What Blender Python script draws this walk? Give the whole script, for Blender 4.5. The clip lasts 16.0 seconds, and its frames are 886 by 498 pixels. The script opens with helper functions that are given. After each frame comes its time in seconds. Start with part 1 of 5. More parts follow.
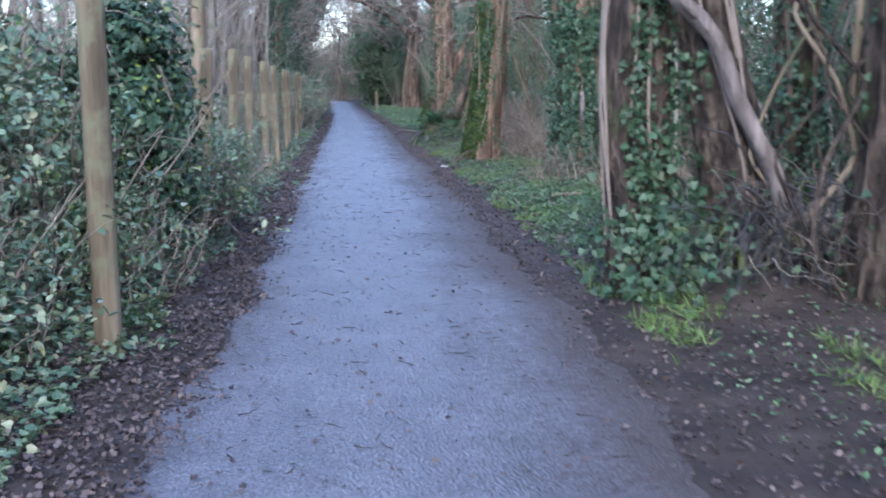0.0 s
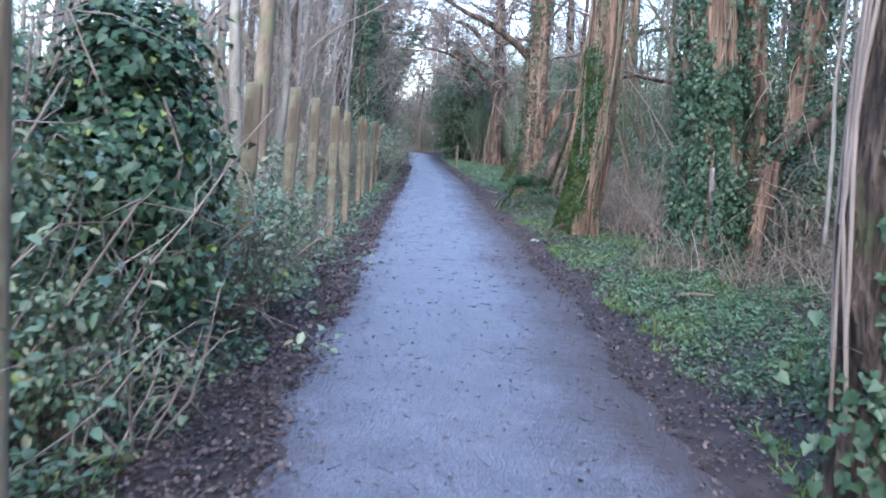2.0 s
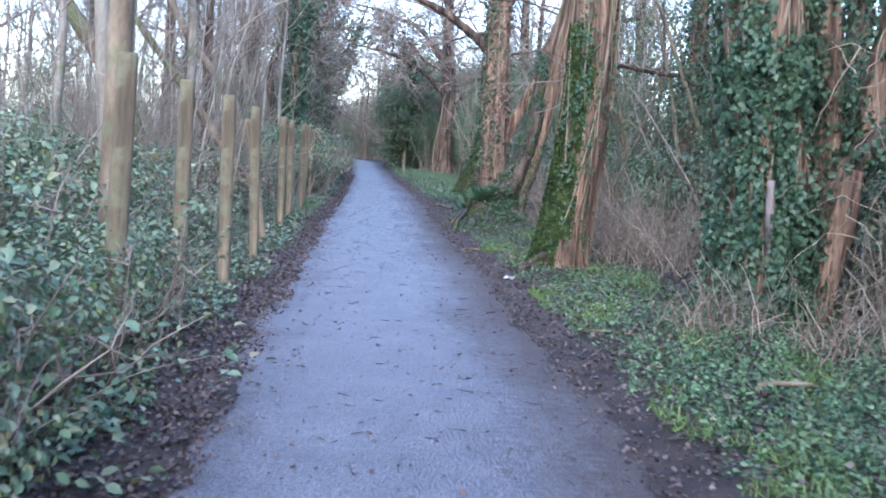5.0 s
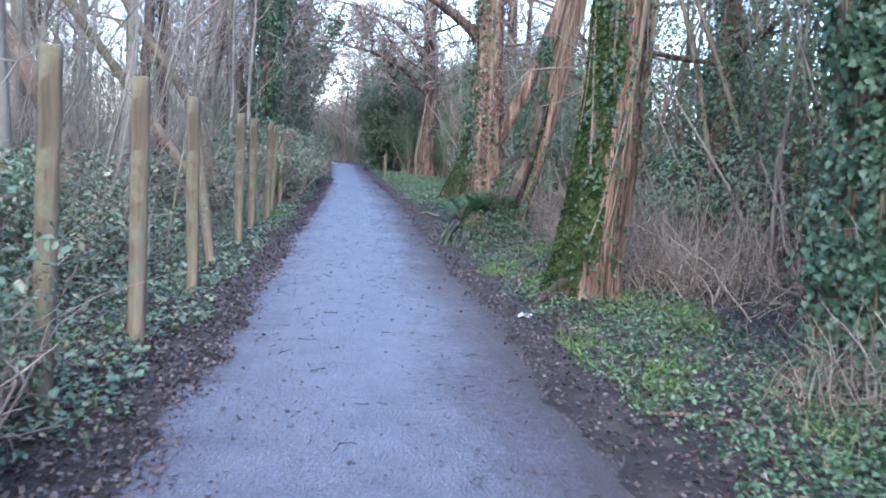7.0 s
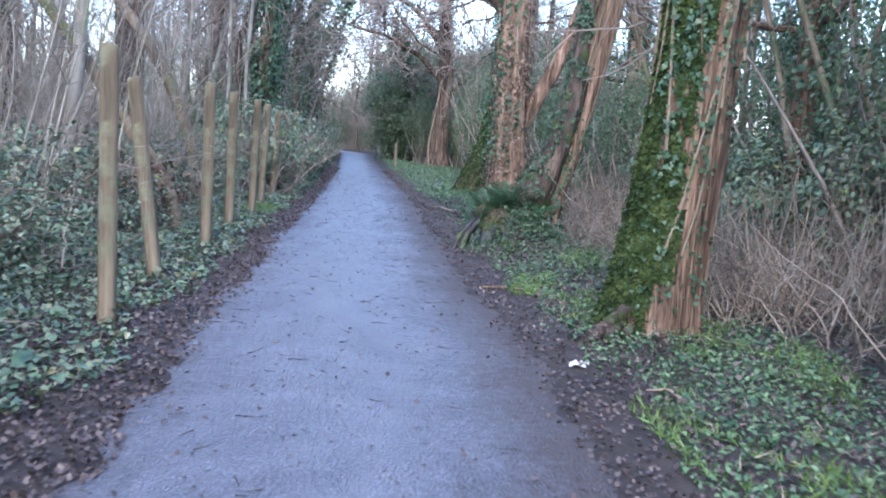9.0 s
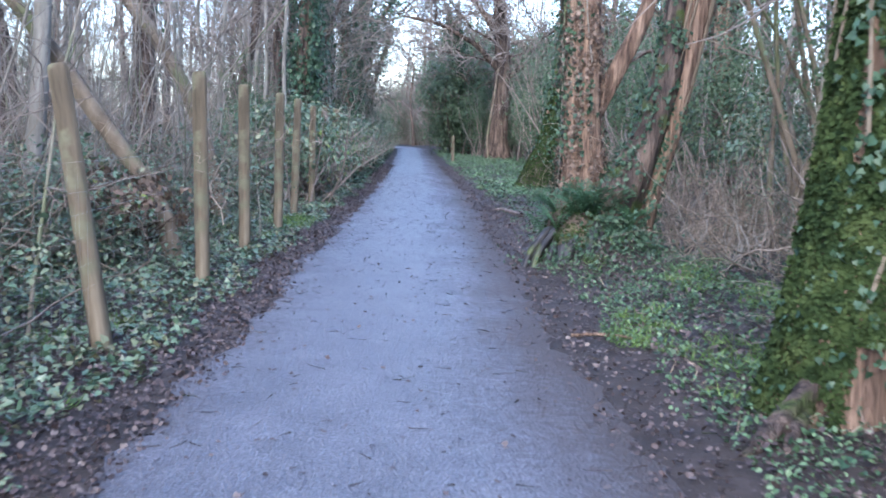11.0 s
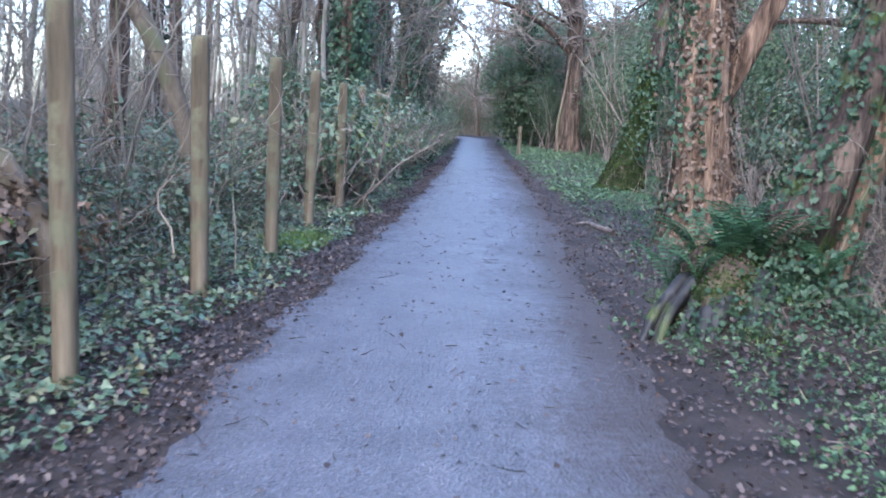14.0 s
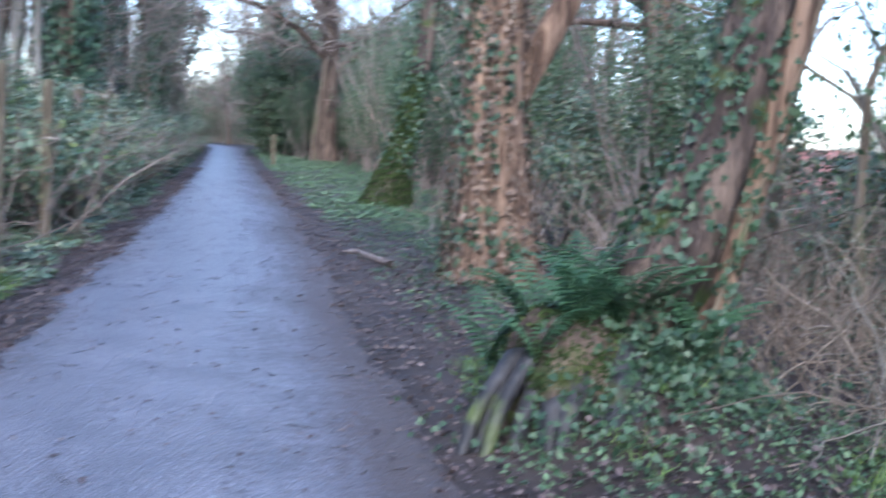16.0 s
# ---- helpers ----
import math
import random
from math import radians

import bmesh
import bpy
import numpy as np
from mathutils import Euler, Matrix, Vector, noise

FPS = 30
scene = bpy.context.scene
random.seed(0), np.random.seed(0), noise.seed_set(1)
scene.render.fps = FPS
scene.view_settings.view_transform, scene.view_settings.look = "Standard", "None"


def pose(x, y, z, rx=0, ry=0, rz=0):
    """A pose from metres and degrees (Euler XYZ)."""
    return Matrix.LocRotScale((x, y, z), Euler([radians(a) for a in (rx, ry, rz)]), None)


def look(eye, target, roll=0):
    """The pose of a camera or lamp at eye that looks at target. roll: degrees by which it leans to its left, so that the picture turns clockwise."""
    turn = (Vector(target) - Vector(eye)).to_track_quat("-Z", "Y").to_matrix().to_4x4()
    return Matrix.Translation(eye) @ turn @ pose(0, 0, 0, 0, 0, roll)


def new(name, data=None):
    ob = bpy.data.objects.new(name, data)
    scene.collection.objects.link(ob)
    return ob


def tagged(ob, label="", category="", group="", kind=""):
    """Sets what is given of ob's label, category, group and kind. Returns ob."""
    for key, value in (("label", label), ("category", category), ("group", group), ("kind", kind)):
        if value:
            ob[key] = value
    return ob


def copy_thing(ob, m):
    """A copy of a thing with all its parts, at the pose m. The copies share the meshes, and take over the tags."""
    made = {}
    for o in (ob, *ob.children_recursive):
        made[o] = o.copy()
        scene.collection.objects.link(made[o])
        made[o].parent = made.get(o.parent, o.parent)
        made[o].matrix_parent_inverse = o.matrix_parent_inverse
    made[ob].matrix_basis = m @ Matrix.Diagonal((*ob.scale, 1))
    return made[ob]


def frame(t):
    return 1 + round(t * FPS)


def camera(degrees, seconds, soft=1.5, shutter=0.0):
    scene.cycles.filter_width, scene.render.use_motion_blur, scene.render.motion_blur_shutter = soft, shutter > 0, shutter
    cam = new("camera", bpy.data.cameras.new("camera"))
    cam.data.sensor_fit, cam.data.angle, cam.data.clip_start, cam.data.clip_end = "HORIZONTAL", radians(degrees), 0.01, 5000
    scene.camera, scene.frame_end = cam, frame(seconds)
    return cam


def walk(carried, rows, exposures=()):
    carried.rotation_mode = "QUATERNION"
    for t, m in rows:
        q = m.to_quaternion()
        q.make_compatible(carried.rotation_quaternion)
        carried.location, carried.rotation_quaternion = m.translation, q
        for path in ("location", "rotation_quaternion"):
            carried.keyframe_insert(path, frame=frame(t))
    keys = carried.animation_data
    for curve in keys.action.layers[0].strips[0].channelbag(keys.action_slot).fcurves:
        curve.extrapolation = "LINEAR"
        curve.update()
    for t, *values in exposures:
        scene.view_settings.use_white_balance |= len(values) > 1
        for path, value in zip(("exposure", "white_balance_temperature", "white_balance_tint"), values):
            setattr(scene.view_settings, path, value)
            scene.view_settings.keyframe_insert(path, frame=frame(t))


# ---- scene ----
cam = camera(45.6, 16.0, soft=1.8, shutter=0.5)
METRES, EYE, TILT, LEAN, TURN = 23.1, 1.5, 0.0, 0.0, -4.5
EXPOSURE, KELVIN, TINT = 2.42, 5560, 15.0
ROWS = [
    (0.0, 0.0, 0.0, 0.0, 0.09, -8.72, -0.58),
    (0.5, -0.0044, 0.0282, 0.0004, 2.53, -8.46, -3.7),
    (1.0, -0.0091, 0.0586, 0.0012, 4.71, -6.67, -2.83),
    (1.5, -0.0087, 0.0886, 0.001, 4.63, -6.71, -4.79),
    (2.0, -0.0138, 0.1209, 0.0018, 4.34, -5.94, -4.5),
    (2.5, -0.0125, 0.152, 0.0011, 3.19, -5.44, -4.72),
    (3.0, -0.0158, 0.1847, 0.0007, 3.1, -4.8, -5.75),
    (3.5, -0.0171, 0.2155, -0.0005, 1.94, -4.99, -5.28),
    (6.0, -0.0322, 0.3735, 0.0006, 1.57, -5.39, -3.95),
    (6.5, -0.0355, 0.4044, -0.0003, 1.17, -5.35, -4.66),
    (7.0, -0.0342, 0.4391, -0.0005, 0.41, -5.17, -3.71),
    (7.5, -0.0366, 0.4697, -0.0015, -0.11, -5.04, -4.26),
    (8.0, -0.0355, 0.5037, -0.0027, -0.99, -5.09, -3.86),
    (8.5, -0.0363, 0.5343, -0.0034, 2.16, -5.24, -3.86),
    (9.0, -0.0376, 0.5688, -0.0047, 1.11, -5.71, -4.58),
    (11.5, -0.0439, 0.7299, -0.0035, 4.65, -6.35, -1.57),
    (12.0, -0.0492, 0.7629, -0.004, 3.9, -5.78, -2.18),
    (12.5, -0.0513, 0.7941, -0.0056, 2.8, -5.86, -1.07),
    (13.0, -0.0531, 0.8276, -0.0061, 4.21, -6.21, -2.12),
    (13.5, -0.0562, 0.8584, -0.0064, 3.25, -6.31, -2.21),
    (14.0, -0.058, 0.8905, -0.0057, 7.8, -7.0, -2.9),
    (14.5, -0.0628, 0.9176, -0.0049, 5.42, -6.95, -3.52),
    (15.0, -0.0648, 0.947, -0.0042, 6.99, -7.07, -2.84),
    (15.5, -0.0672, 0.9716, -0.005, 2.6, -7.33, -3.41),
    (16.0, -0.0646, 0.9946, -0.0053, -5.45, -5.85, -3.3),
]
walk(cam, [(t, pose(0, 0, EYE, TILT, LEAN, TURN) @ pose(METRES * x, METRES * y, METRES * z, 90 + pitch, roll, yaw)) for t, x, y, z, yaw, pitch, roll in ROWS], exposures=[(0.0, EXPOSURE - 0.18, KELVIN, TINT), (3.0, EXPOSURE + 0.04, KELVIN, TINT), (16.0, EXPOSURE + 0.06, KELVIN, TINT)])

# ---- light: an overcast late-winter sky ----
world = bpy.data.worlds.new("overcast_sky")
scene.world = world
world.use_nodes = True
wn = world.node_tree.nodes
sky = wn.new("ShaderNodeTexSky")
sky.sky_type = "NISHITA"
sky.sun_disc = False
sky.sun_elevation = radians(35)
sky.sun_rotation = radians(191)
sky.air_density, sky.dust_density, sky.ozone_density = 1.0, 1.2, 1.5
wn["Background"].inputs["Strength"].default_value = 0.15
world.node_tree.links.new(sky.outputs[0], wn["Background"].inputs["Color"])
sun_data = bpy.data.lights.new("sun", "SUN")
sun_data.energy, sun_data.angle, sun_data.color = 0.9, radians(40), (1.0, 0.93, 0.84)
sun = new("sun", sun_data)
sun.matrix_world = look((-2, -10, 8.5), (0, 0, 0))

# ---- materials ----
def material(name, stops, rough=0.8, scale=6.0, stretch=(1, 1, 1), bump=0.3, fine=60.0, island=0.0, metal=0.0, spec=0.4, through_light=0.0, moss=None, broad=1.7, grain=0.45, depth=0.02):
    """Colours along stops, mixed by noise at two scales (and by leaf or object where island > 0), with relief."""
    m = bpy.data.materials.new(name)
    m.use_nodes = True
    n, l = m.node_tree.nodes, m.node_tree.links
    b = n["Principled BSDF"]
    tc = n.new("ShaderNodeTexCoord")
    mp = n.new("ShaderNodeMapping")
    mp.inputs["Scale"].default_value = stretch
    l.new(tc.outputs["Object"], mp.inputs["Vector"])
    big = n.new("ShaderNodeTexNoise")
    big.inputs["Scale"].default_value, big.inputs["Detail"].default_value = scale, 6
    small = n.new("ShaderNodeTexNoise")
    small.inputs["Scale"].default_value, small.inputs["Detail"].default_value = fine, 3
    for t in (big, small):
        l.new(mp.outputs[0], t.inputs["Vector"])
    mix = n.new("ShaderNodeMath")
    mix.operation = "MULTIPLY_ADD"
    l.new(small.outputs["Fac"], mix.inputs[0])
    mix.inputs[1].default_value = grain
    sub = n.new("ShaderNodeMath")
    sub.operation = "MULTIPLY_ADD"
    l.new(big.outputs["Fac"], sub.inputs[0])
    sub.inputs[1].default_value, sub.inputs[2].default_value = broad, 0.5 - 0.5 * (broad + grain)
    l.new(sub.outputs[0], mix.inputs[2])
    value = mix.outputs[0]
    if island:
        geo = n.new("ShaderNodeNewGeometry")
        mi = n.new("ShaderNodeMix")
        mi.inputs[0].default_value = island
        l.new(value, mi.inputs[2])
        l.new(geo.outputs["Random Per Island"], mi.inputs[3])
        value = mi.outputs[0]
    ramp = n.new("ShaderNodeValToRGB")
    ramp.color_ramp.elements[0].position = 0.05
    ramp.color_ramp.elements[1].position = 0.95
    while len(ramp.color_ramp.elements) < len(stops):
        ramp.color_ramp.elements.new(0.5)
    for i, (e, c) in enumerate(zip(ramp.color_ramp.elements, stops)):
        e.position = 0.08 + 0.84 * i / max(1, len(stops) - 1)
        e.color = (*c, 1)
    l.new(value, ramp.inputs[0])
    colour = ramp.outputs[0]
    if moss:
        patch = n.new("ShaderNodeTexNoise")
        patch.inputs["Scale"].default_value, patch.inputs["Detail"].default_value = moss[1], 5
        l.new(tc.outputs["Object"], patch.inputs["Vector"])
        rr = n.new("ShaderNodeMapRange")
        rr.inputs[1].default_value, rr.inputs[2].default_value = moss[2], moss[2] + 0.1
        l.new(patch.outputs["Fac"], rr.inputs[0])
        mm = n.new("ShaderNodeMix")
        mm.data_type = "RGBA"
        l.new(rr.outputs[0], mm.inputs[0])
        l.new(colour, mm.inputs[6])
        mm.inputs[7].default_value = (*moss[0], 1)
        colour = mm.outputs[2]
    l.new(colour, b.inputs["Base Color"])
    b.inputs["Roughness"].default_value = rough
    b.inputs["Metallic"].default_value = metal
    b.inputs["Specular IOR Level"].default_value = spec
    if bump:
        bp = n.new("ShaderNodeBump")
        bp.inputs["Strength"].default_value, bp.inputs["Distance"].default_value = bump, depth
        l.new(mix.outputs[0], bp.inputs["Height"])
        l.new(bp.outputs[0], b.inputs["Normal"])
    if through_light:
        tr = n.new("ShaderNodeBsdfTranslucent")
        l.new(colour, tr.inputs["Color"])
        ms = n.new("ShaderNodeMixShader")
        ms.inputs[0].default_value = through_light
        l.new(b.outputs[0], ms.inputs[1])
        l.new(tr.outputs[0], ms.inputs[2])
        l.new(ms.outputs[0], n["Material Output"].inputs["Surface"])
    return m


IVY = material("ivy_leaf", [(0.012, 0.03, 0.016), (0.026, 0.058, 0.03), (0.045, 0.088, 0.046), (0.075, 0.105, 0.055)], 0.5, 3, island=0.7, bump=0.1, spec=0.32)
IVY_YOUNG = material("yellow_green_leaf", [(0.06, 0.12, 0.03), (0.14, 0.22, 0.05), (0.24, 0.27, 0.06)], 0.5, 3, island=0.7, bump=0.1, through_light=0.2)
BRAMBLE = material("bramble_leaf", [(0.038, 0.078, 0.045), (0.09, 0.15, 0.085), (0.155, 0.215, 0.13), (0.24, 0.21, 0.11)], 0.38, 3, island=0.7, bump=0.1, spec=0.5, through_light=0.1)
EVERGREEN = material("evergreen_leaf", [(0.036, 0.068, 0.034), (0.08, 0.13, 0.064), (0.155, 0.195, 0.105)], 0.42, 2, island=0.6, bump=0.1, through_light=0.25)
HERB = material("verge_herb_leaf", [(0.05, 0.10, 0.048), (0.105, 0.18, 0.088), (0.19, 0.27, 0.145)], 0.5, 2.5, island=0.6, bump=0.1, through_light=0.2)
GRASS = material("moss_and_grass", [(0.06, 0.12, 0.03), (0.12, 0.2, 0.05), (0.2, 0.27, 0.085)], 0.6, 2.5, island=0.6, bump=0.1, through_light=0.2)
LITTER = material("dead_leaf", [(0.03, 0.022, 0.021), (0.068, 0.048, 0.045), (0.1, 0.073, 0.065), (0.145, 0.115, 0.102)], 0.5, 4, island=0.85, bump=0.1)
IVY_DEAD = material("dead_ivy_leaf", [(0.055, 0.038, 0.028), (0.13, 0.09, 0.062), (0.23, 0.165, 0.12)], 0.7, 4, island=0.8, bump=0.1)
SOIL = material("damp_soil", [(0.014, 0.01, 0.009), (0.034, 0.025, 0.021), (0.062, 0.046, 0.038)], 0.75, 2.2, bump=0.9, fine=40)
MOSS = material("moss", [(0.013, 0.023, 0.009), (0.034, 0.053, 0.017), (0.074, 0.096, 0.032)], 0.95, 7, bump=0.9, fine=80, spec=0.1)
BARK = material("brown_bark", [(0.022, 0.017, 0.014), (0.085, 0.062, 0.047), (0.19, 0.14, 0.105)], 0.9, 7, (1, 1, 0.13), 1.0, 34, spec=0.2, depth=0.06, broad=2.2, grain=0.8)
BARK_WET = material("damp_dark_bark", [(0.014, 0.011, 0.009), (0.05, 0.038, 0.03), (0.125, 0.095, 0.074)], 0.85, 9, (1, 1, 0.25), 1.0, 30, spec=0.25, depth=0.08, broad=2.4, grain=0.9, moss=((0.05, 0.062, 0.025), 2.4, 0.58))
BARK_RED = material("stringy_orange_bark", [(0.035, 0.022, 0.016), (0.15, 0.098, 0.068), (0.35, 0.24, 0.168)], 0.85, 8, (1, 1, 0.09), 1.0, 38, spec=0.2, depth=0.06, broad=1.8, grain=0.9)
BARK_MOSSY = material("mossy_bark", [(0.025, 0.02, 0.018), (0.08, 0.06, 0.05), (0.17, 0.125, 0.095)], 0.92, 7, (1, 1, 0.2), 1.0, 30, spec=0.2, depth=0.06, broad=2.2, grain=0.8, moss=((0.05, 0.075, 0.018), 2.6, 0.55))
BARK_PALE = material("pale_grey_bark", [(0.11, 0.1, 0.08), (0.225, 0.205, 0.17), (0.35, 0.325, 0.28)], 0.85, 4, (1, 1, 0.3), 0.6, 30, spec=0.2, moss=((0.13, 0.15, 0.08), 1.2, 0.56))
BARK_TAN = material("tan_bark", [(0.08, 0.06, 0.042), (0.17, 0.135, 0.095), (0.26, 0.21, 0.155)], 0.85, 4, (1, 1, 0.4), 0.6, 30, spec=0.2, moss=((0.12, 0.13, 0.07), 1.5, 0.55))
ROOT = material("wet_dark_root", [(0.012, 0.012, 0.013), (0.03, 0.029, 0.03), (0.065, 0.062, 0.064)], 0.6, 6, (1, 1, 0.5), 0.9, 30, spec=0.4, moss=((0.07, 0.09, 0.025), 3, 0.58))
BARK_DEAD = material("weathered_grey_wood", [(0.05, 0.041, 0.037), (0.15, 0.125, 0.115), (0.28, 0.24, 0.225)], 0.85, 9, (1, 1, 0.2), 1.0, 40, spec=0.2)
TWIG = material("brown_twig", [(0.08, 0.062, 0.05), (0.19, 0.155, 0.13), (0.32, 0.27, 0.225)], 0.85, 3, island=0.6, bump=0.2)
STRAW = material("dry_straw_stem", [(0.08, 0.062, 0.046), (0.2, 0.155, 0.115), (0.42, 0.345, 0.26)], 0.8, 3, island=0.7, bump=0.2)
POST_WOOD = material("weathered_post_wood", [(0.062, 0.05, 0.034), (0.15, 0.12, 0.08), (0.26, 0.215, 0.15)], 0.85, 7, (1, 1, 0.12), 0.8, 40, spec=0.2, moss=((0.15, 0.142, 0.09), 4.5, 0.5))
WIRE = material("galvanised_wire", [(0.22, 0.22, 0.21), (0.4, 0.4, 0.4)], 0.5, 20, bump=0.0, metal=0.7)
FERN = material("fern_frond", [(0.035, 0.085, 0.04), (0.065, 0.145, 0.065), (0.115, 0.21, 0.1)], 0.55, 3, island=0.6, bump=0.1, through_light=0.35)
BRICK = material("red_roof_tile", [(0.2, 0.08, 0.06), (0.3, 0.13, 0.1), (0.36, 0.18, 0.14)], 0.8, 2, bump=0.3)


def asphalt():
    """Damp fine-chip asphalt; mud creeps in from both edges (uv x runs 0 to 1 across the path)."""
    m = material("damp_asphalt", [(0.04, 0.042, 0.054), (0.108, 0.109, 0.132), (0.27, 0.272, 0.315)], 0.32, 2.5, bump=0.0, fine=85, spec=0.8, broad=0.5, grain=1.7)
    n, l = m.node_tree.nodes, m.node_tree.links
    b = n["Principled BSDF"]
    tc = n.new("ShaderNodeTexCoord")
    chips = n.new("ShaderNodeTexVoronoi")
    chips.inputs["Scale"].default_value = 55
    l.new(tc.outputs["Object"], chips.inputs["Vector"])
    lumps = n.new("ShaderNodeTexNoise")
    lumps.inputs["Scale"].default_value, lumps.inputs["Detail"].default_value = 34, 6
    l.new(tc.outputs["Object"], lumps.inputs["Vector"])
    add = n.new("ShaderNodeMath")
    l.new(chips.outputs["Distance"], add.inputs[0])
    l.new(lumps.outputs["Fac"], add.inputs[1])
    bp = n.new("ShaderNodeBump")
    bp.inputs["Strength"].default_value, bp.inputs["Distance"].default_value = 0.7, 0.016
    l.new(add.outputs[0], bp.inputs["Height"])
    l.new(bp.outputs[0], b.inputs["Normal"])
    uv = n.new("ShaderNodeSeparateXYZ")
    l.new(tc.outputs["UV"], uv.inputs[0])
    centre = n.new("ShaderNodeMath")
    centre.operation = "SUBTRACT"
    l.new(uv.outputs[0], centre.inputs[0])
    centre.inputs[1].default_value = 0.39
    away = n.new("ShaderNodeMath")
    away.operation = "ABSOLUTE"
    l.new(centre.outputs[0], away.inputs[0])
    wob = n.new("ShaderNodeTexNoise")
    wob.inputs["Scale"].default_value, wob.inputs["Detail"].default_value = 2.6, 9
    drawn = n.new("ShaderNodeMapping")
    drawn.inputs["Scale"].default_value = (1.0, 0.2, 1.0)
    l.new(tc.outputs["Object"], drawn.inputs["Vector"])
    l.new(drawn.outputs[0], wob.inputs["Vector"])
    grit = n.new("ShaderNodeTexNoise")
    grit.inputs["Scale"].default_value, grit.inputs["Detail"].default_value = 16, 6
    l.new(tc.outputs["Object"], grit.inputs["Vector"])
    speck = n.new("ShaderNodeMath")
    speck.operation = "MULTIPLY_ADD"
    l.new(grit.outputs["Fac"], speck.inputs[0])
    speck.inputs[1].default_value = 0.34
    l.new(away.outputs[0], speck.inputs[2])
    ma = n.new("ShaderNodeMath")
    ma.operation = "MULTIPLY_ADD"
    l.new(wob.outputs["Fac"], ma.inputs[0])
    ma.inputs[1].default_value = 0.3
    l.new(speck.outputs[0], ma.inputs[2])
    mud = n.new("ShaderNodeMapRange")
    mud.inputs[1].default_value, mud.inputs[2].default_value = 0.52, 0.82
    l.new(ma.outputs[0], mud.inputs[0])
    mx = n.new("ShaderNodeMix")
    mx.data_type = "RGBA"
    l.new(mud.outputs[0], mx.inputs[0])
    l.new(b.inputs["Base Color"].links[0].from_socket, mx.inputs[6])
    mx.inputs[7].default_value = (0.05, 0.038, 0.036, 1)
    l.new(mx.outputs[2], b.inputs["Base Color"])
    rg = n.new("ShaderNodeMapRange")
    rg.inputs[3].default_value, rg.inputs[4].default_value = 0.32, 0.7
    l.new(mud.outputs[0], rg.inputs[0])
    l.new(rg.outputs[0], b.inputs["Roughness"])
    return m


ASPHALT = asphalt()

# ---- mesh helpers ----
rng = np.random.default_rng(7)


def mesh_of(name, verts, faces, mat, smooth=True):
    """One mesh from an array of places and arrays of 3- or 4-cornered faces."""
    me = bpy.data.meshes.new(name)
    if not isinstance(faces, list):
        faces = [faces]
    faces = [np.asarray(f, dtype=np.int32) for f in faces if len(f)]
    verts = np.asarray(verts, dtype=np.float32)
    me.vertices.add(len(verts))
    me.vertices.foreach_set("co", verts.ravel())
    loops = np.concatenate([f.ravel() for f in faces])
    sizes = np.concatenate([np.full(len(f), f.shape[1], dtype=np.int32) for f in faces])
    me.loops.add(len(loops))
    me.loops.foreach_set("vertex_index", loops)
    me.polygons.add(len(sizes))
    me.polygons.foreach_set("loop_start", np.concatenate([[0], np.cumsum(sizes)[:-1]]).astype(np.int32))
    me.polygons.foreach_set("use_smooth", np.full(len(sizes), smooth))
    me.update(calc_edges=True)
    me.materials.append(mat)
    return me


def part(name, geo, mat, parent=None, label="", smooth=True):
    ob = new(name, mesh_of(name, geo[0], geo[1], mat, smooth))
    ob.parent = parent
    if label:
        ob["label"] = label
    if name in ("twig_spray", "foliage", "woody_base", "straw", "crown", "ivy", "moss", "root_tangle", "wire_netting"):
        ob["kind"] = "stuff"
    return ob


def thing(name, label, category, place=(0, 0, 0), group="", kind=""):
    ob = new(name)
    ob.location = place
    return tagged(ob, label, category, group, kind)


def joined(geos):
    """Several (verts, faces) as one; faces may be mixed."""
    vs, fs, at = [], [], 0
    for v, f in geos:
        vs.append(v)
        for g in (f if isinstance(f, list) else [f]):
            fs.append(np.asarray(g) + at)
        at += len(v)
    by = {}
    for f in fs:
        if len(f):
            by.setdefault(f.shape[1], []).append(f)
    return np.concatenate(vs), [np.concatenate(f) for f in by.values()]


IVY_SHAPE = (np.array([(0, 0, 0), (0.36, -0.1, 0.07), (0.46, 0.3, 0.1), (0.27, 0.52, 0.05), (0, 0.95, -0.12), (-0.27, 0.52, 0.05), (-0.46, 0.3, 0.1), (-0.36, -0.1, 0.07)]),
             np.array([(0, 1, 2), (0, 2, 3), (0, 3, 4), (0, 4, 5), (0, 5, 6), (0, 6, 7)]))
OVAL_SHAPE = (np.array([(0, 0, 0), (0.3, 0.3, 0.08), (0.26, 0.66, 0.06), (0, 1, -0.12), (-0.26, 0.66, 0.06), (-0.3, 0.3, 0.08)]),
              np.array([(0, 1, 2), (0, 2, 3), (0, 3, 4), (0, 4, 5)]))
FAR_SHAPE = (np.array([(0, 0, 0), (0.36, 0.45, 0.08), (0, 1, -0.05), (-0.36, 0.45, 0.08)]), np.array([(0, 1, 2), (0, 2, 3)]))
BLADE_SHAPE = (np.array([(-0.05, 0, 0), (0.05, 0, 0), (0.03, 0.6, 0.06), (0, 1, 0.22), (-0.03, 0.6, 0.06)]), np.array([(0, 1, 2), (0, 2, 4), (2, 3, 4)]))
